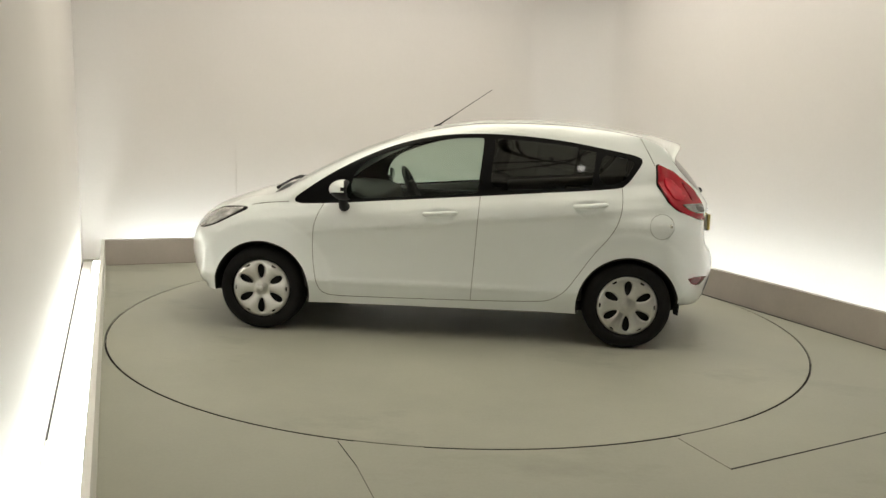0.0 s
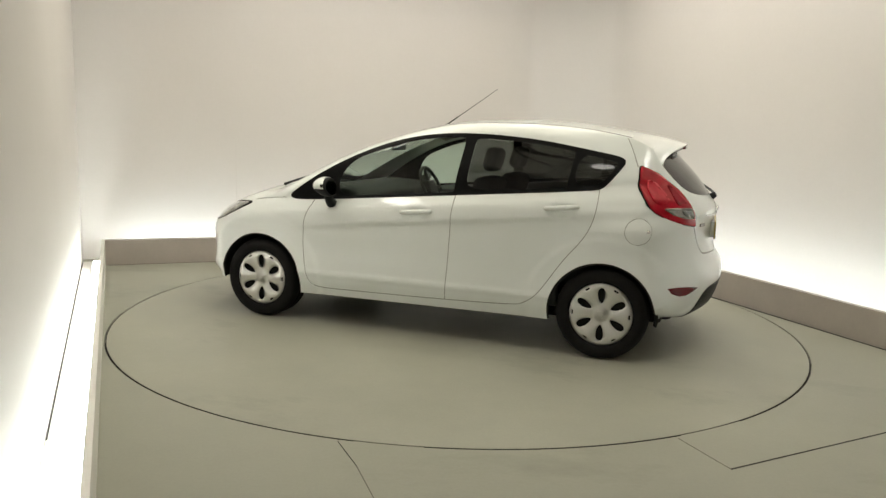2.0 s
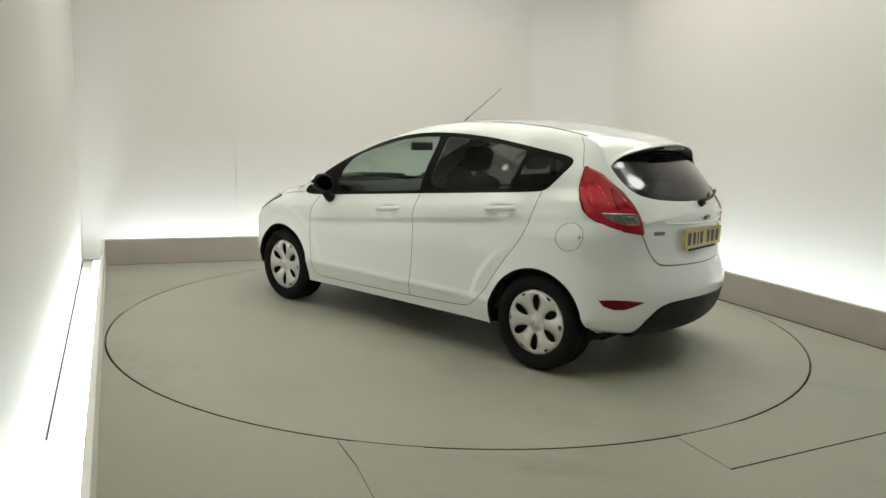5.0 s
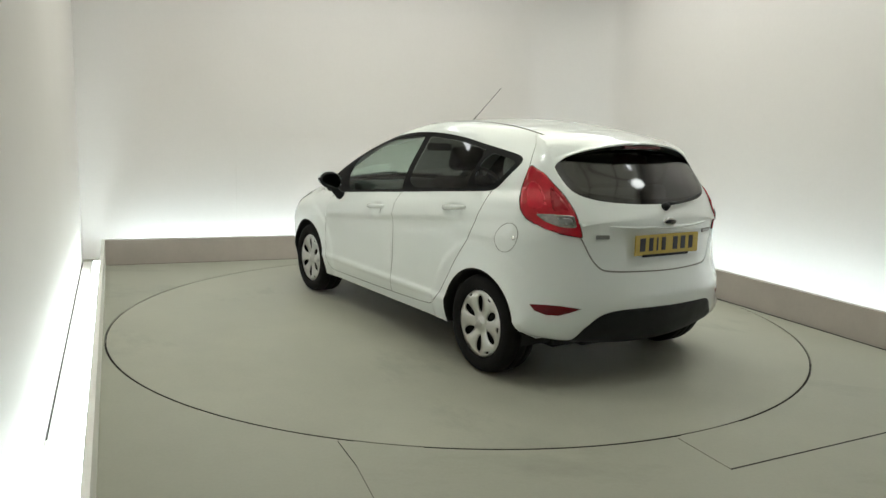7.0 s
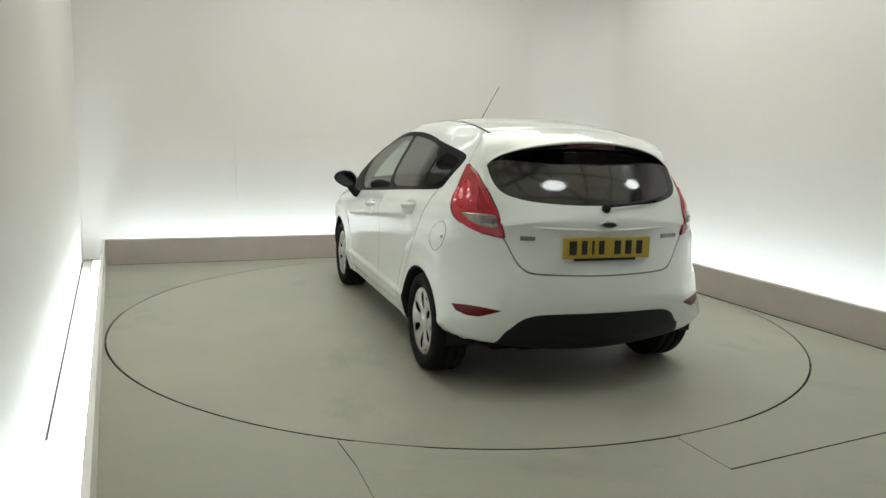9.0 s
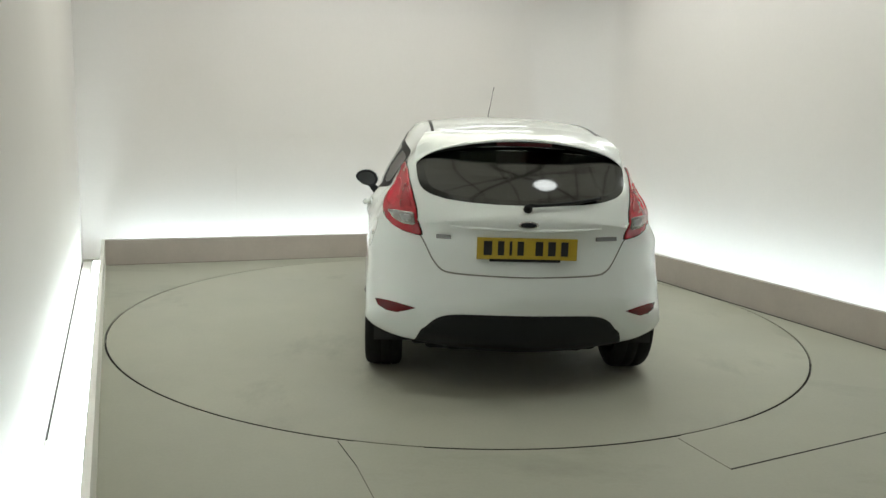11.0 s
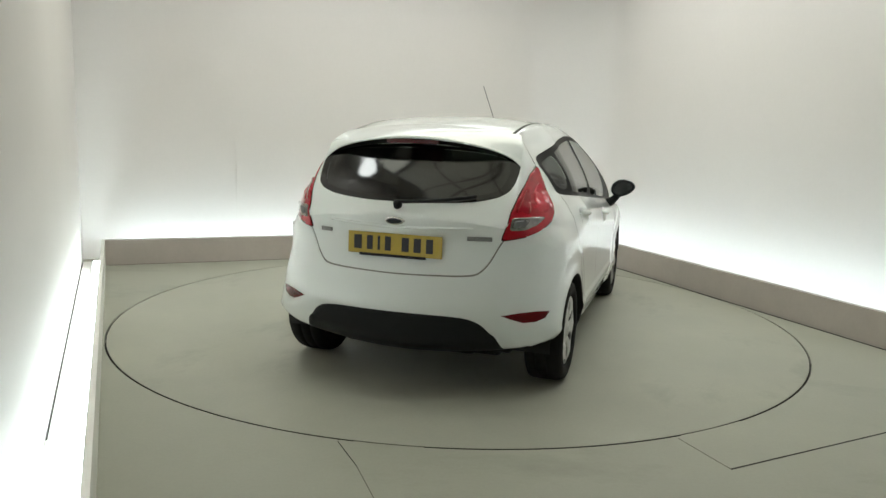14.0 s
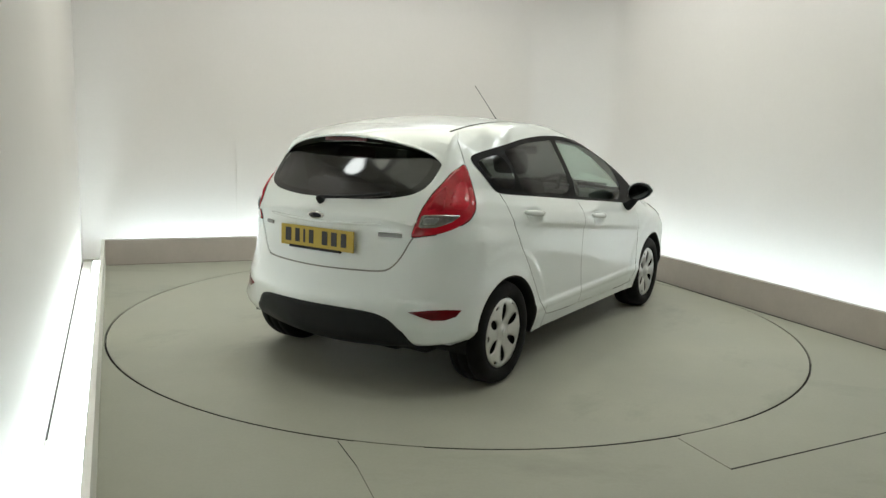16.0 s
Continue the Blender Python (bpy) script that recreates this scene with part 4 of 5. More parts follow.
    sheet("bonnet", allco, T[0][km == "bonnet"], nor, M_PAINT, car, "white closed bonnet")
    sheet("front_bumper", allco, T[0][km == "nose"], nor, M_PAINT, car, "white front bumper skin")
    sheet("roof", allco, T[0][km == "roof"], nor, M_PAINT, car, "white painted roof")
    cowl = sheet("cowl", allco, T[0][km == "cowl"], nor, M_PLASTIC, car, "black cowl below the windscreen")
    for y0, y1 in ((0.56, 0.02), (0.06, -0.46)):
        ys = np.linspace(y0, y1, 9)
        pts = strip_point(np.linspace(CHORD[24] + 0.01, CHORD[24] - 0.03, 9), ys)
        part("wiper_arm", tube(bmesh.new(), [(p[0] + 0.012, p[1], p[2] + 0.020) for p in pts], [0.012] + [0.009] * 8, 8), M_PLASTIC, cowl, "black front wiper", True)
    sheet("windscreen", allco, T[0][km == "screen"], nor, M_GLASS, car, "clear windscreen")
    for sg in (1, -1):
        sheet("front_wing", allco, pick(["wing"], (sg,)), nor, M_PAINT, car, "white front wing over the wheel")
        fd = sheet("front_door", allco, pick(["fdoor"], (sg,)), nor, M_PAINT, car, "white closed front door")
        rdr = sheet("rear_door", allco, pick(["rdoor"], (sg,)), nor, M_PAINT, car, "white closed rear door")
        sheet("window_pane", allco, pick(["pane_f"], (sg,)), nor, M_GLASS, fd, "clear front side window")
        sheet("window_pane", allco, pick(["pane_r"], (sg,)), nor, M_SMOKED, rdr, "dark tinted rear side window")
        sheet("window_pane", allco, pick(["pane_q"], (sg,)), nor, M_SMOKED, rdr, "small dark quarter window")
        sheet("window_trim", allco, pick(["trim"], (sg,)), nor, M_TRIM, car, "black window surround and pillars", lift=0.002)
        if sg == 1:
            flap = sheet("fuel_flap", allco, pick(["fuel"], (sg,)), nor, M_PAINT, body, "round white fuel filler flap")
            yl = float(side_y(np.array([-1.497]), np.array([0.832]))[0])
            part("flap_latch", lathe(bmesh.new(), [(0.002, 0.006), (0.010, 0.005), (0.012, -0.004), (0.002, -0.005)], 14, "y"), M_CHROME, flap, "small round latch", True, pose(-1.497, yl, 0.832))
        flip = np.array([1, sg, 1])
        mid_l = LAMP.mean(0)
        gap_l = LAMP - mid_l
        gap_l = mid_l + gap_l * (1 + 0.006 / np.hypot(*gap_l.T)[:, None])
        lamp = None
        for name, line, mat, label, lift in (("tail_light", gap_l, M_TRIM, "tall tail light with a black rim", 0.002), ("lens", LAMP, M_RED, "tall red lens", 0.006),
                                             ("brake_lens", GLOW, M_RED_LIT, "bright red faceted chamber", 0.0095), ("inner_lens", DEEP, M_RED_DARK, "deep red inner chamber", 0.0090),
                                             ("reversing_lens", CLEAR, M_CLEAR, "clear grey lower lens", 0.0105), ("bulb_well", CLEAR_DARK, M_SCRIPT, "dark bulb well behind the clear lens", 0.0125)):
            co, tr, no = lens_patch(tree, line)
            if sg < 0:
                tr = tr[:, ::-1]
            ob = sheet(name, co * flip, tr, no * flip, mat, lamp or car, label, lift=lift, thick=0.012)
            lamp = lamp or ob
        sheet("reflector", allco, pick(["fog"], (sg,)), nor, M_REFLECTOR, car, "dark red bumper reflector", lift=0.002, thick=0.01)
        hd = sheet("headlight", allco, pick(["head"], (sg,)), nor, M_TRIM, car, "dark headlight surround", lift=0.003, thick=0.012)
        sheet("headlight_lens", allco, pick(["lens"], (sg,)), nor, M_HEADLENS, hd, "clear grey headlight lens", lift=0.003, thick=0.012)
        handles_and_mirror(car, fd, rdr, sg)
    tail_details(car, hatch)
    underside(car)
    cabin(car)
    for x in (1.2445, -1.2445):
        for sg in (1, -1):
            wheel(car, x, sg)
    return car


def smooth_box(lo, hi, bevel, seg=3):
    return box(bmesh.new(), lo, hi, bevel, seg)


def handles_and_mirror(car, fd, rdr, sg):
    for door, x0, x1, z0, z1 in ((fd, 0.125, -0.095, 0.849, 0.868), (rdr, -0.852, -1.072, 0.936, 0.958)):
        y0 = float(side_y(np.array([(x0 + x1) / 2]), np.array([(z0 + z1) / 2 + 0.005]))[0]) + 0.8 * GRIP_DEPTH
        pts, rad = [], []
        for i in range(13):
            f = i / 12
            bow = math.sin(math.pi * f) ** 0.5
            pts.append((x0 + (x1 - x0) * f, sg * (y0 - 0.004 + 0.030 * bow), z0 + (z1 - z0) * f + 0.004))
            rad.append(0.012 + 0.006 * bow)
        bm = tube(bmesh.new(), pts, rad, 10)
        part("door_handle", bm, M_PAINT, door, "white pull handle", True)
    # door mirror
    mir = part("door_mirror", smooth_box((0.0, 0.0, 0.0), (0.001, 0.001, 0.001), 0.0001), M_PLASTIC, car, "black door mirror with a white cap")
    bm = bmesh.new()
    bmesh.ops.create_uvsphere(bm, u_segments=28, v_segments=16, radius=1.0)
    for v in bm.verts:
        x, y, z = v.co
        x = max(x, -0.35)
        v.co = Vector((0.650 + x * 0.094, sg * (0.925 + y * 0.092 - 0.01 * x), 1.000 + z * 0.066 * (1 - 0.18 * y) + 0.012 * y))
    mir.data = mesh_of("door_mirror", bm, M_PLASTIC, True)
    bm = bmesh.new()
    bmesh.ops.create_uvsphere(bm, u_segments=28, v_segments=16, radius=1.0)
    bmesh.ops.delete(bm, geom=[v for v in bm.verts if v.co.x < -0.22 or v.co.z < -0.40], context="VERTS")
    for v in bm.verts:
        x, y, z = v.co
        v.co = Vector((0.650 + x * 0.099, sg * (0.925 + y * 0.095 - 0.01 * x), 1.001 + z * 0.069 * (1 - 0.18 * y) + 0.012 * y))
    part("mirror_cap", bm, M_PAINT, mir, "white painted cap", True)
    bm = lathe(bmesh.new(), [(0.02, 0.0), (0.95, 0.0), (0.95, -0.004), (0.02, -0.004)], 28, "x")
    for v in bm.verts:
        x, y, z = v.co
        v.co = Vector((0.6160 + x, sg * (0.925 + y * 0.078), 1.000 + z * 0.054 * (1 - 0.18 * y) + 0.012 * y))
    part("mirror_glass", bm, M_MIRROR, mir, "mirror glass darkened for the dim room it reflects", False)
    bm = tube(bmesh.new(), [(0.665, sg * 0.80, 0.872), (0.668, sg * 0.835, 0.885), (0.666, sg * 0.87, 0.92), (0.660, sg * 0.905, 0.965)], [0.036, 0.034, 0.028, 0.024], 12)
    part("mirror_foot", bm, M_PLASTIC, mir, "black mirror foot", True)


def plate_at(z, y=0.0):
    """A place on the tail at a height, with its outward normal."""
    s = np.linspace(0, CHORD[13], 900)
    p = strip_point(s, np.full(900, y))
    i = int(np.abs(p[:, 2] - z).argmin())
    _, _, nx, nz, *_ = spine(s[i])
    return Vector(p[i]), Vector((float(nx), 0, float(nz)))


def tail_details(car, hatch):
    # number plate on a flat black backing, characters as plain bars
    m = pose(-1.880, 0, 0.812, 0, 1, 0)
    plate = part("number_plate", smooth_box((-0.004, -0.262, -0.057), (0.004, 0.262, 0.057), 0.003, 2), M_PLATE, hatch, "yellow rear number plate", m=m)
    part("plate_backing", smooth_box((0.004, -0.215, -0.054), (0.032, 0.215, 0.050), 0.006, 2), M_PAINT, plate, "white plate recess")
    bars = ((0.205, 0.044), (0.137, 0.034), (0.086, 0.014), (0.035, 0.034), (-0.062, 0.040), (-0.128, 0.040), (-0.195, 0.038))
    for y, w in bars:
        bm = smooth_box((-0.0062, y - w / 2, -0.034), (-0.004, y + w / 2, 0.040), 0.0008, 1)
        part("plate_bar", bm, M_INK, plate)
    part("plate_frame", smooth_box((-0.008, -0.175, -0.067), (0.006, 0.195, -0.053), 0.002, 2), M_PLASTIC, plate, "black strip below the plate")
    # handle ledge over the plate
    bm = bmesh.new()
    pts = []
    for i in range(25):
        y = -0.40 + 0.80 * i / 24
        q = strip_point(np.array([CHORD[8] + 0.035]), np.array([y]))[0]
        pts.append((q[0] - 0.004, q[1], q[2]))
    part("handle_ledge", tube(bm, pts, [0.003 + 0.006 * math.sin(math.pi * min(1, max(0, i / 24))) ** 0.35 for i in range(25)], 10), M_PAINT, hatch, "white ledge over the plate", True)
    # oval badge and the two small scripts, as plain shapes
    p, n = plate_at(0.937)
    bm = lathe(bmesh.new(), [(0.1, -0.006), (0.92, -0.009), (1.0, -0.004), (1.0, 0.004), (0.1, 0.004)], 36, "x")
    for v in bm.verts:
        v.co = Vector((v.co.x, v.co.y * 0.054, v.co.z * 0.021))
    badge = part("badge", bm, M_CHROME, hatch, "chrome oval badge rim", True, pose(p.x - 0.004, 0, 0.937, 0, -3, 0))
    bm = lathe(bmesh.new(), [(0.1, -0.0115), (1.0, -0.0105), (1.0, -0.004), (0.1, -0.004)], 36, "x")
    for v in bm.verts:
        v.co = Vector((v.co.x, v.co.y * 0.043, v.co.z * 0.0135))
    part("badge_field", bm, M_BADGE, badge, "dark badge field", True)
    for y0, w, z in ((0.43, 0.08, 0.858), (-0.435, 0.13, 0.862)):
        q = strip_point(np.array([CHORD[8] - 0.01]), np.array([y0]))[0]
        turn = math.degrees(math.atan2(2 * 0.118 * y0 / 0.55 ** 2, 1))
        bar = part("lettering_bar", smooth_box((-0.004, -w / 2, -0.011), (0.004, w / 2, 0.011), 0.003, 2), M_SCRIPT, hatch, "small grey lettering strip", m=pose(q[0] - 0.003, y0, z, 0, 0, -turn))
    # rear wiper, parked along the foot of the glass
    p, n = plate_at(1.012)
    piv = part("wiper", lathe(bmesh.new(), [(0.006, 0.034), (0.019, 0.028), (0.024, 0.0), (0.01, -0.01)], 20), M_PLASTIC, hatch, "black rear wiper parked low on the glass", True,
               Matrix.LocRotScale(p + n * 0.003, n.to_track_quat("Z", "Y"), None))
    pts = []
    for i in range(9):
        y = -0.40 * i / 8
        q, nn = plate_at(1.020 + 0.040 * (i / 8) ** 1.6, y)
        pts.append(piv.matrix_basis.inverted() @ (q + nn * 0.026))
    part("wiper_arm", tube(bmesh.new(), pts[:6], [0.011, 0.010, 0.009, 0.008, 0.007, 0.006], 8), M_PLASTIC, piv, smooth=True)
    part("wiper_blade", tube(bmesh.new(), pts[1:], 0.009, 8), M_PLASTIC, piv, smooth=True)
    # roof spoiler over the rear window: a wing lofted from side to side that melts into the body at its ends
    def wing(f):
        s0 = np.linspace(CHORD[10], CHORD[17], 400)
        return strip_point(s0, f * 0.994 * spine(s0)[4])

    N, span = 49, 0.575
    top_cols, low_cols = [], []
    bm, bl = bmesh.new(), bmesh.new()
    for i in range(N):
        f = -1 + 2 * i / (N - 1)
        y = span * f
        p = wing(f)
        e = max(0.0, 1 - abs(f) ** 4.0) ** 0.7
        zt = 1.368 - 0.28 * y * y - 0.045 * abs(f) ** 10
        xb = float(np.interp(zt, p[:, 2], p[:, 0])) if zt < p[:, 2].max() else p[0, 0]
        back = (xb - 0.004) * (1 - e) + (-1.660 + 0.32 * y * y) * e
        front = -1.33
        top = []
        for g in (0.0, 0.15, 0.35, 0.55, 0.72, 0.86, 0.95):
            x = front + (back - front) * g
            zb = float(np.interp(x, p[:, 0], p[:, 2]))
            zl = float(np.interp(front, p[:, 0], p[:, 2])) * (1 - g) + zt * g
            z = zb + 0.0022 + max(0.0, zl - zb + 0.010 * math.sin(math.pi * g)) * (e * g + (1 - f * f) * (1 - g))
            top.append((x, float(np.interp(x, p[:, 0], p[:, 1])), z))
        th = 0.004 + 0.006 * e
        edge = [(back + 0.002, y, zt + 0.001), (back, y, zt - 0.006), (back + 0.004, y, zt - th)]
        top_cols.append([bm.verts.new(c) for c in top + edge])
        q = (back + 0.006, y, zt - th)
        lowz = zt - th - (0.019 - 0.004 * (y / span) ** 2) * e - 0.002
        if abs(f) < 0.96:
            low_cols.append([bl.verts.new(c) for c in (q, (back + 0.030, y, lowz), (max(back + 0.10, xb + 0.03), y, lowz - 0.004))])
    for b_, cols in ((bm, top_cols), (bl, low_cols)):
        for a, b in zip(cols, cols[1:]):
            for j in range(len(a) - 1):
                b_.faces.new((a[j], b[j], b[j + 1], a[j + 1]))
        bmesh.ops.recalc_face_normals(b_, faces=b_.faces)
    sp = part("spoiler", bm, M_PAINT, hatch, "white roof spoiler over the rear window", True)
    part("spoiler_underside", bl, M_TRIM, sp, "gloss black underside of the spoiler", True)
    part("brake_light", smooth_box((-1.652, -0.150, 1.331), (-1.59, 0.150, 1.354), 0.005, 2), M_BRAKE, sp, "dark red high brake light")
    # aerial
    a0 = strip_point(np.array([float(np.interp(0.145, SPINE[14:21, 0], CHORD[14:21]))]), np.array([0.0]))[0]
    foot = part("aerial", lathe(bmesh.new(), [(0.016, -0.010), (0.014, 0.008), (0.009, 0.022), (0.007, 0.04)], 16), M_PLASTIC, car, "thin black roof aerial", True, pose(0.145, 0, float(a0[2]) - 0.004, 0, -55.5, 0))
    part("aerial_rod", tube(bmesh.new(), [(0, 0, 0.03), (0, 0, 0.14), (0, 0, 0.15), (0, 0, 0.51)], [0.0053, 0.0046, 0.0026, 0.0021], 8), M_PLASTIC, foot, smooth=True)


def underside(car):
    bm = bmesh.new()
    box(bm, (-1.60, -0.58, 0.215), (1.70, 0.58, 0.27), 0.02)
    box(bm, (-0.86, -0.74, 0.225), (0.86, 0.74, 0.28), 0.01)
    box(bm, (-1.52, -0.50, 0.165), (1.50, 0.50, 0.25), 0.03)
    box(bm, (-1.66, -0.40, 0.195), (-1.40, 0.40, 0.27), 0.04)
    box(bm, (-0.80, -0.60, 0.160), (0.80, 0.60, 0.24), 0.03)
    part("underbody", bm, M_WELL, car, "dark underbody")
    for cx, cz, r in ARCHES:
        for sg in (1, -1):
            bm = bmesh.new()
            a = np.radians(np.linspace(-4, 193, 40) if cx > 0 else np.linspace(-10, 188, 40))
            rows = []
            for rr, yy in ((r + 0.001, 0.862), (r - 0.012, 0.855), (r + 0.012, 0.79), (r + 0.012, 0.55)):
                ring = []
                for t in a:
                    x, z = cx + rr * math.cos(t), cz + rr * math.sin(t)
                    y = yy
                    if yy > 0.8:
                        xo, zo = cx + (r + 0.002) * math.cos(t), cz + (r + 0.002) * math.sin(t)
                        y = float(side_y(np.array([xo]), np.array([zo]))[0]) - (0.862 - yy) - 0.001
                    ring.append(bm.verts.new((x, sg * y, z)))
                rows.append(ring)
            for p, q in zip(rows, rows[1:]):
                for i in range(len(a) - 1):
                    bm.faces.new((p[i], p[i + 1], q[i + 1], q[i]))
            bm.faces.new(rows[-1])
            bmesh.ops.recalc_face_normals(bm, faces=bm.faces)
            part("wheel_well", bm, M_WELL, car, "black wheel arch liner", True)


def wheel(car, x, sg):
    w = part("wheel", lathe(bmesh.new(), [(0.05, 0.0), (0.20, -0.03), (0.205, -0.10), (0.05, -0.12)], 24, "y"), M_WELL, car, "silver six-spoke wheel trim on a black tyre", m=pose(x, sg * 0.812, 0.2925, 0, 0, 0 if sg > 0 else 180) @ Matrix.Scale(1.012, 4))
    prof = [(0.197, 0.012), (0.205, 0.020), (0.222, 0.028), (0.250, 0.030), (0.270, 0.022), (0.2805, 0.008), (0.2865, -0.012), (0.289, -0.035), (0.289, -0.055), (0.284, -0.056), (0.284, -0.064), (0.289, -0.065),
            (0.289, -0.115), (0.284, -0.116), (0.284, -0.124), (0.289, -0.125), (0.288, -0.15), (0.280, -0.170), (0.255, -0.182), (0.21, -0.175), (0.197, -0.16)]
    part("tyre", lathe(bmesh.new(), prof, 64, "y", True), M_RUBBER, w, "black rubber tyre", True)
    # trim: a dished disc with six long slots and six short ones
    R = 0.2
    circ = arc(0, 0, R, 0, 360, 73)[:-1]
    holes = []
    for i in range(6):
        a = math.radians(90 + 60 * i)
        u, v = np.array([math.cos(a), math.sin(a)]), np.array([-math.sin(a), math.cos(a)])
        t = np.linspace(0, 2 * np.pi, 21)[:-1]
        rr = 0.118 + 0.050 * np.cos(t)
        ww = 0.0225 * np.sin(t) * (1 + 0.30 * np.cos(t))
        holes.append(rr[:, None] * u + ww[:, None] * v)
        b = a + math.radians(30)
        th = np.array([-0.085, 0.085, 0.085, 0, -0.085])
        r2 = np.array([0.184, 0.184, 0.172, 0.170, 0.172])
        holes.append(np.stack([r2 * np.cos(b + th), r2 * np.sin(b + th)], 1))
    g = [arc(0, 0, r, 0, 360, max(9, int(r * 300)))[:-1] for r in (0.015, 0.03, 0.036, 0.042, 0.048, 0.06, 0.075, 0.09, 0.105, 0.12, 0.135, 0.15, 0.163, 0.178, 0.19, 0.196)]
    v2, f2 = triangulate(circ, holes, [], np.concatenate(g))
    cen = v2[f2].mean(1)
    keep = np.ones(len(f2), bool)
    for h in holes:
        keep &= ~inside(h, cen)
    f2 = f2[keep]
    rad = np.hypot(*v2.T)
    depth = np.interp(rad, [0, 0.03, 0.038, 0.044, 0.075, 0.12, 0.165, 0.19, 0.2], [0.020, 0.019, 0.017, 0.006, 0.010, 0.017, 0.020, 0.016, 0.004])
    ang = np.arctan2(v2[:, 1], v2[:, 0])
    depth += 0.004 * np.cos(6 * (ang - math.radians(60))) * np.clip((rad - 0.05) / 0.05, 0, 1) * np.clip((0.2 - rad) / 0.03, 0, 1)
    co = np.stack([v2[:, 0], depth, v2[:, 1]], 1)
    tri, nor = vertex_normals(co, f2, np.tile(np.array([[0.0, 1.0, 0.0]]), (len(co), 1)))
    trim = sheet("wheel_trim", co, tri, nor, M_HUBCAP, w, "silver plastic wheel trim", thick=0.006)
    bm = lathe(bmesh.new(), [(0.004, 0.0235), (0.022, 0.0225), (0.026, 0.019), (0.004, 0.018)], 24, "y")
    part("centre_cap", bm, M_HUBCAP, trim, smooth=True)


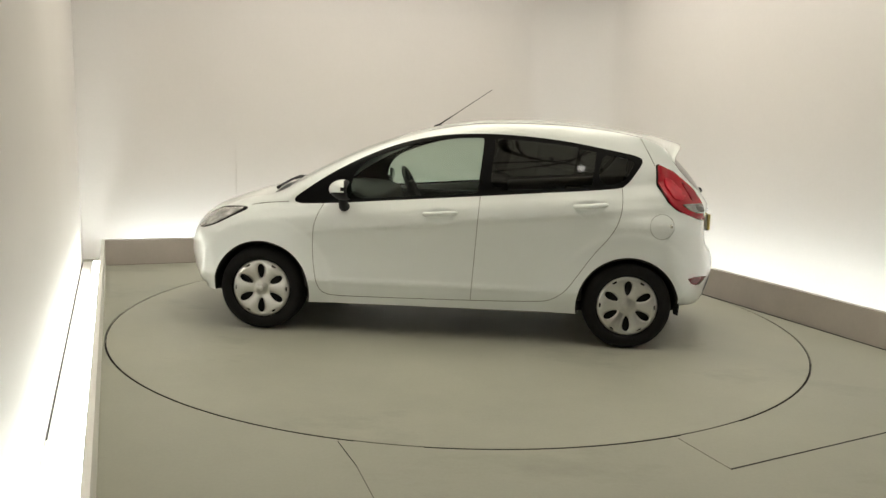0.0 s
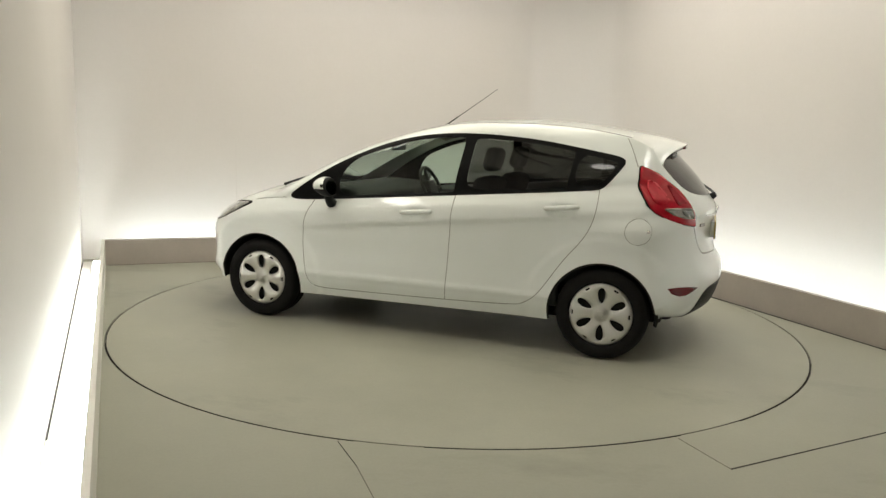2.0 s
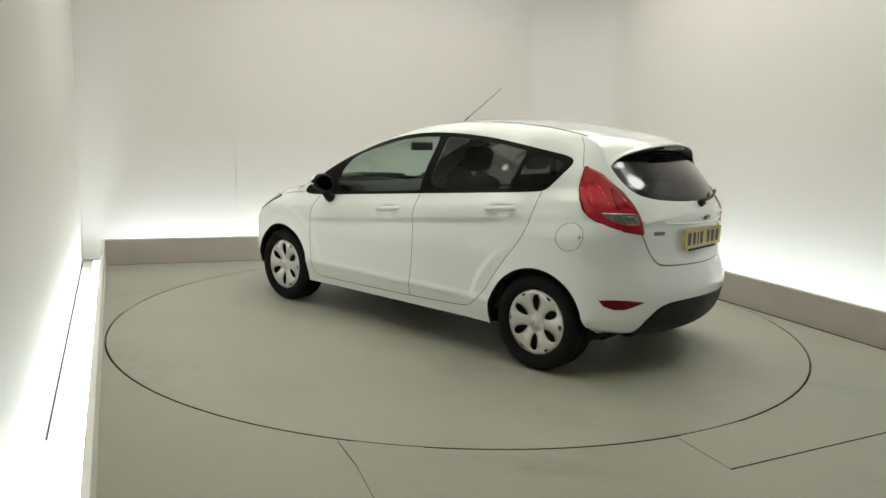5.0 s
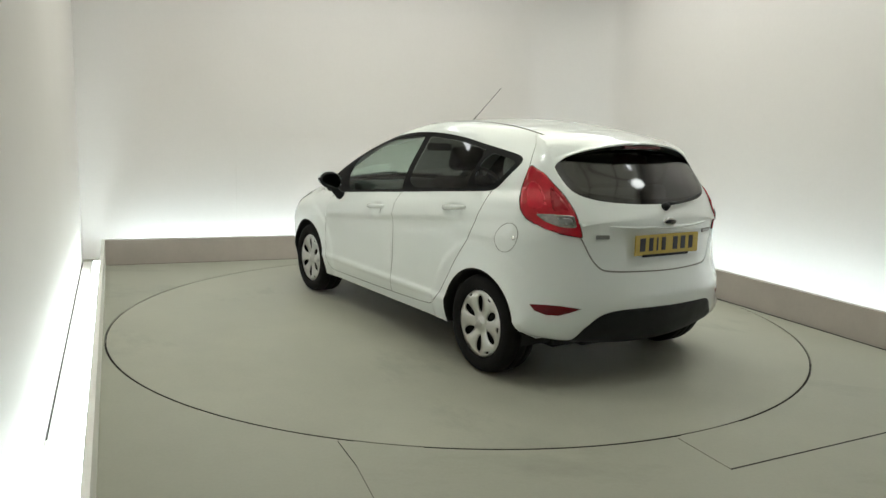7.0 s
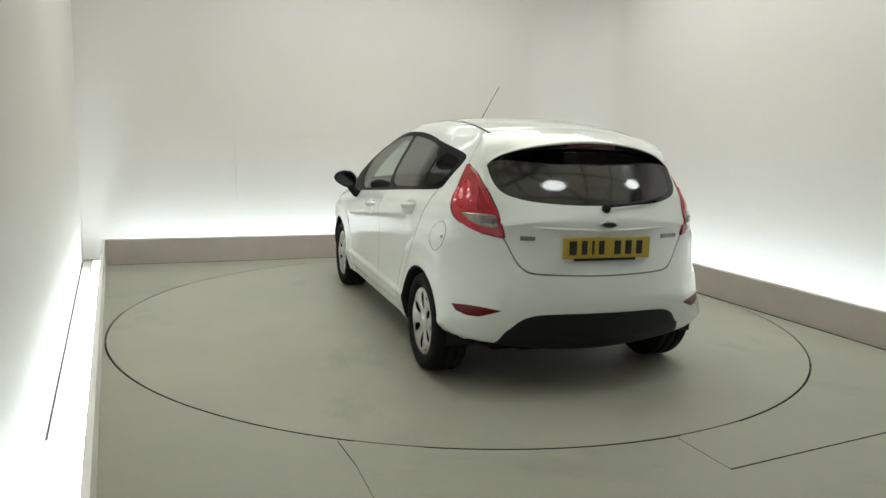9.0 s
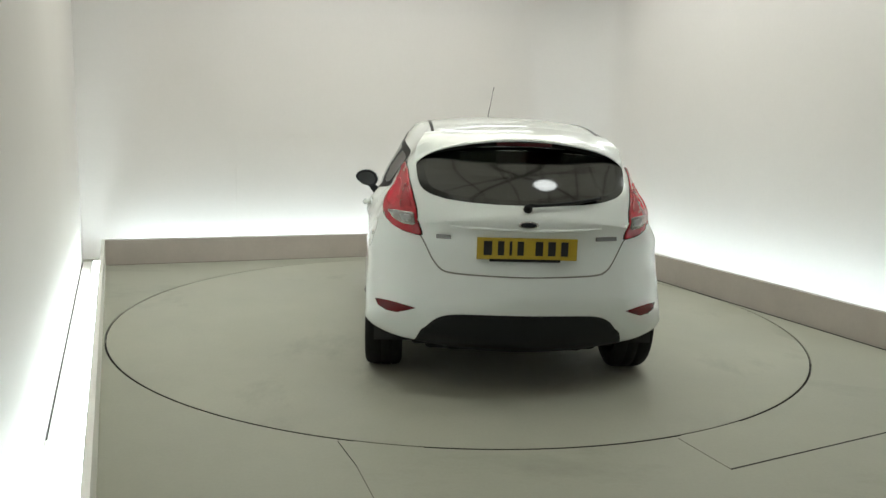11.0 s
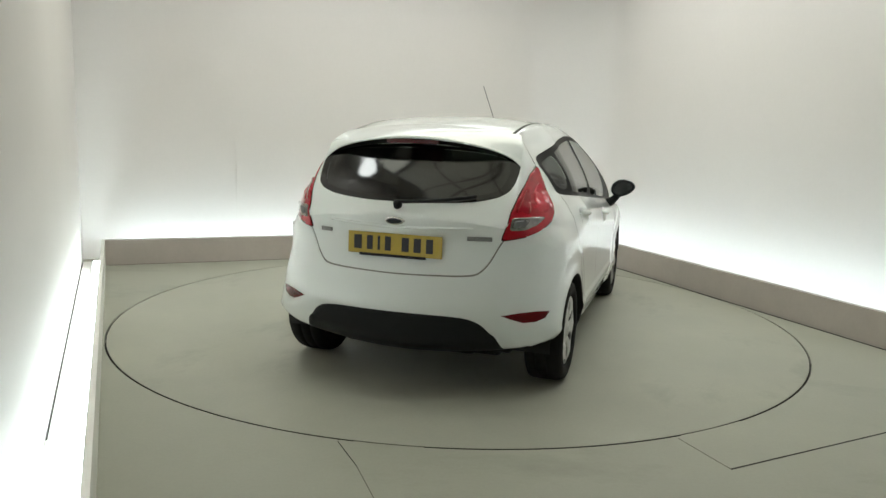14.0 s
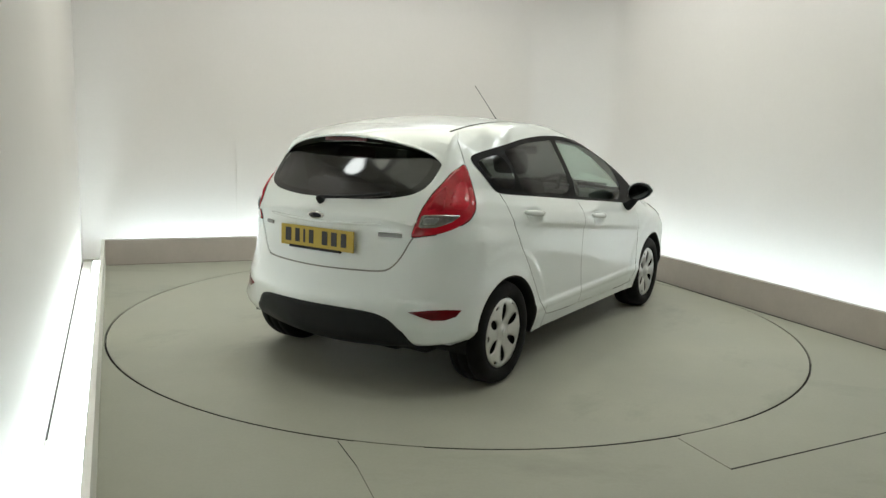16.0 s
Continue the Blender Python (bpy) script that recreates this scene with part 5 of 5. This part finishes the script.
def cabin(car):
    inn = part("cabin", bmesh.new(), M_CABIN, car, "dark car interior")
    bm = bmesh.new()
    box(bm, (-1.50, -0.70, 0.28), (1.10, 0.70, 0.34), 0.02)
    for sg in (1, -1):
        box(bm, (-0.95, sg * 0.745 - 0.03, 0.30), (0.98, sg * 0.745 + 0.03, 0.90), 0.02)
        box(bm, (-1.38, sg * 0.65 - 0.04, 0.62), (-0.90, sg * 0.65 + 0.04, 0.99), 0.02)
    inn.data = mesh_of("cabin", bm, M_CABIN)
    # dashboard
    bm = bmesh.new()
    prof = [(1.12, 0.95), (0.85, 0.985), (0.62, 0.975), (0.50, 0.93), (0.47, 0.80), (0.55, 0.62), (0.70, 0.45), (1.12, 0.45)]
    a = [bm.verts.new((x, 0.69, z)) for x, z in prof]
    b = [bm.verts.new((x, -0.69, z)) for x, z in prof]
    bm.faces.new(a)
    bm.faces.new(b[::-1])
    for i in range(len(a)):
        bm.faces.new((a[i], b[i], b[(i + 1) % len(a)], a[(i + 1) % len(a)]))
    bmesh.ops.recalc_face_normals(bm, faces=bm.faces)
    bmesh.ops.bevel(bm, geom=list(bm.edges), offset=0.025, segments=2, affect="EDGES", profile=0.5)
    part("dashboard", bm, M_CABIN, inn, "dark dashboard", True)
    # steering wheel, right-hand drive
    sw = part("steering_wheel", bmesh.new(), M_CABIN, inn, "black steering wheel", m=pose(0.36, -0.36, 0.93, 0, -65, 0))
    bm = bmesh.new()
    t = [(0.185 * math.cos(q), 0.185 * math.sin(q), 0) for q in np.linspace(0, 2 * math.pi, 41)[:-1]]
    rings_ = []
    for i, p in enumerate(t):
        d = Vector(p).normalized()
        rings_.append([bm.verts.new(Vector(p) + d * 0.015 * math.cos(2 * math.pi * k / 8) + Vector((0, 0, 0.015 * math.sin(2 * math.pi * k / 8)))) for k in range(8)])
    for i in range(40):
        p, q = rings_[i], rings_[(i + 1) % 40]
        for k in range(8):
            bm.faces.new((p[k], p[(k + 1) % 8], q[(k + 1) % 8], q[k]))
    box(bm, (-0.07, -0.075, -0.03), (0.07, 0.075, 0.02), 0.015)
    for q in (0, math.pi, -math.pi / 2):
        tube(bm, [(0.06 * math.cos(q + 0.0), 0.06 * math.sin(q), -0.005), (0.18 * math.cos(q), 0.18 * math.sin(q), 0)], 0.014, 8)
    sw.data = mesh_of("steering_wheel", bm, M_CABIN, True)
    # seats
    for y in (0.36, -0.36):
        seat = part("front_seat", smooth_box((-0.24, y - 0.24, 0.36), (0.28, y + 0.24, 0.56), 0.05), M_SEAT, inn, "dark cloth front seat", True)
        bm = smooth_box((-0.07, -0.235, 0.0), (0.07, 0.235, 0.62), 0.05)
        part("backrest", bm, M_SEAT, seat, smooth=True, m=pose(-0.18, y, 0.50, 0, -18, 0))
        part("headrest", smooth_box((-0.055, -0.125, 0.66), (0.045, 0.125, 0.83), 0.045), M_SEAT, seat, smooth=True, m=pose(-0.18, y, 0.50, 0, -15, 0))
    bench = part("rear_bench", smooth_box((-1.20, -0.62, 0.40), (-0.72, 0.62, 0.58), 0.05), M_SEAT, inn, "dark cloth rear bench", True)
    part("backrest", smooth_box((-0.07, -0.62, 0.0), (0.07, 0.62, 0.52), 0.05), M_SEAT, bench, smooth=True, m=pose(-1.20, 0, 0.52, 0, -20, 0))
    for y in (0.38, -0.38):
        part("headrest", smooth_box((-0.05, -0.12, 0.50), (0.04, 0.12, 0.62), 0.04), M_SEAT, bench, smooth=True, m=pose(-1.20, y, 0.52, 0, -20, 0))
    part("parcel_shelf", smooth_box((-1.70, -0.55, 0.955), (-1.36, 0.55, 0.975), 0.008), M_CABIN, inn)
    # roof lining and the pillars inside
    s = np.linspace(CHORD[14] + 0.05, CHORD[20] - 0.06, 24)
    bm = bmesh.new()
    grid = []
    for si in s:
        e = float(spine(si)[4])
        row = []
        for f in np.linspace(-1, 1, 13):
            p = strip_point(np.array([si]), np.array([e * f]))[0]
            row.append(bm.verts.new((p[0], p[1], p[2] - 0.03)))
        grid.append(row)
    for p, q in zip(grid, grid[1:]):
        for i in range(12):
            bm.faces.new((p[i], p[i + 1], q[i + 1], q[i]))
    part("head_lining", bm, M_LINER, inn, "pale grey roof lining", True)
    part("interior_mirror", smooth_box((0.50, -0.12, 1.245), (0.53, 0.12, 1.31), 0.012), M_CABIN, inn)


CAR = build_car()


def motions():
    rows_car, rows_table = [], []
    for k in range(33):
        t = k * 0.5
        a = radians(heading(t))
        x = SPIN_C.x + math.cos(a) * CAR_OFF.x - math.sin(a) * CAR_OFF.y
        y = SPIN_C.y + math.sin(a) * CAR_OFF.x + math.cos(a) * CAR_OFF.y
        rows_car.append((t, pose(x, y, 0.0, 0, 0, heading(t))))
        rows_table.append((t, pose(RING_C.x, RING_C.y, 0.0, 0, 0, heading(t))))
    walk(CAR, rows_car)
    walk(TABLE, rows_table)


motions()
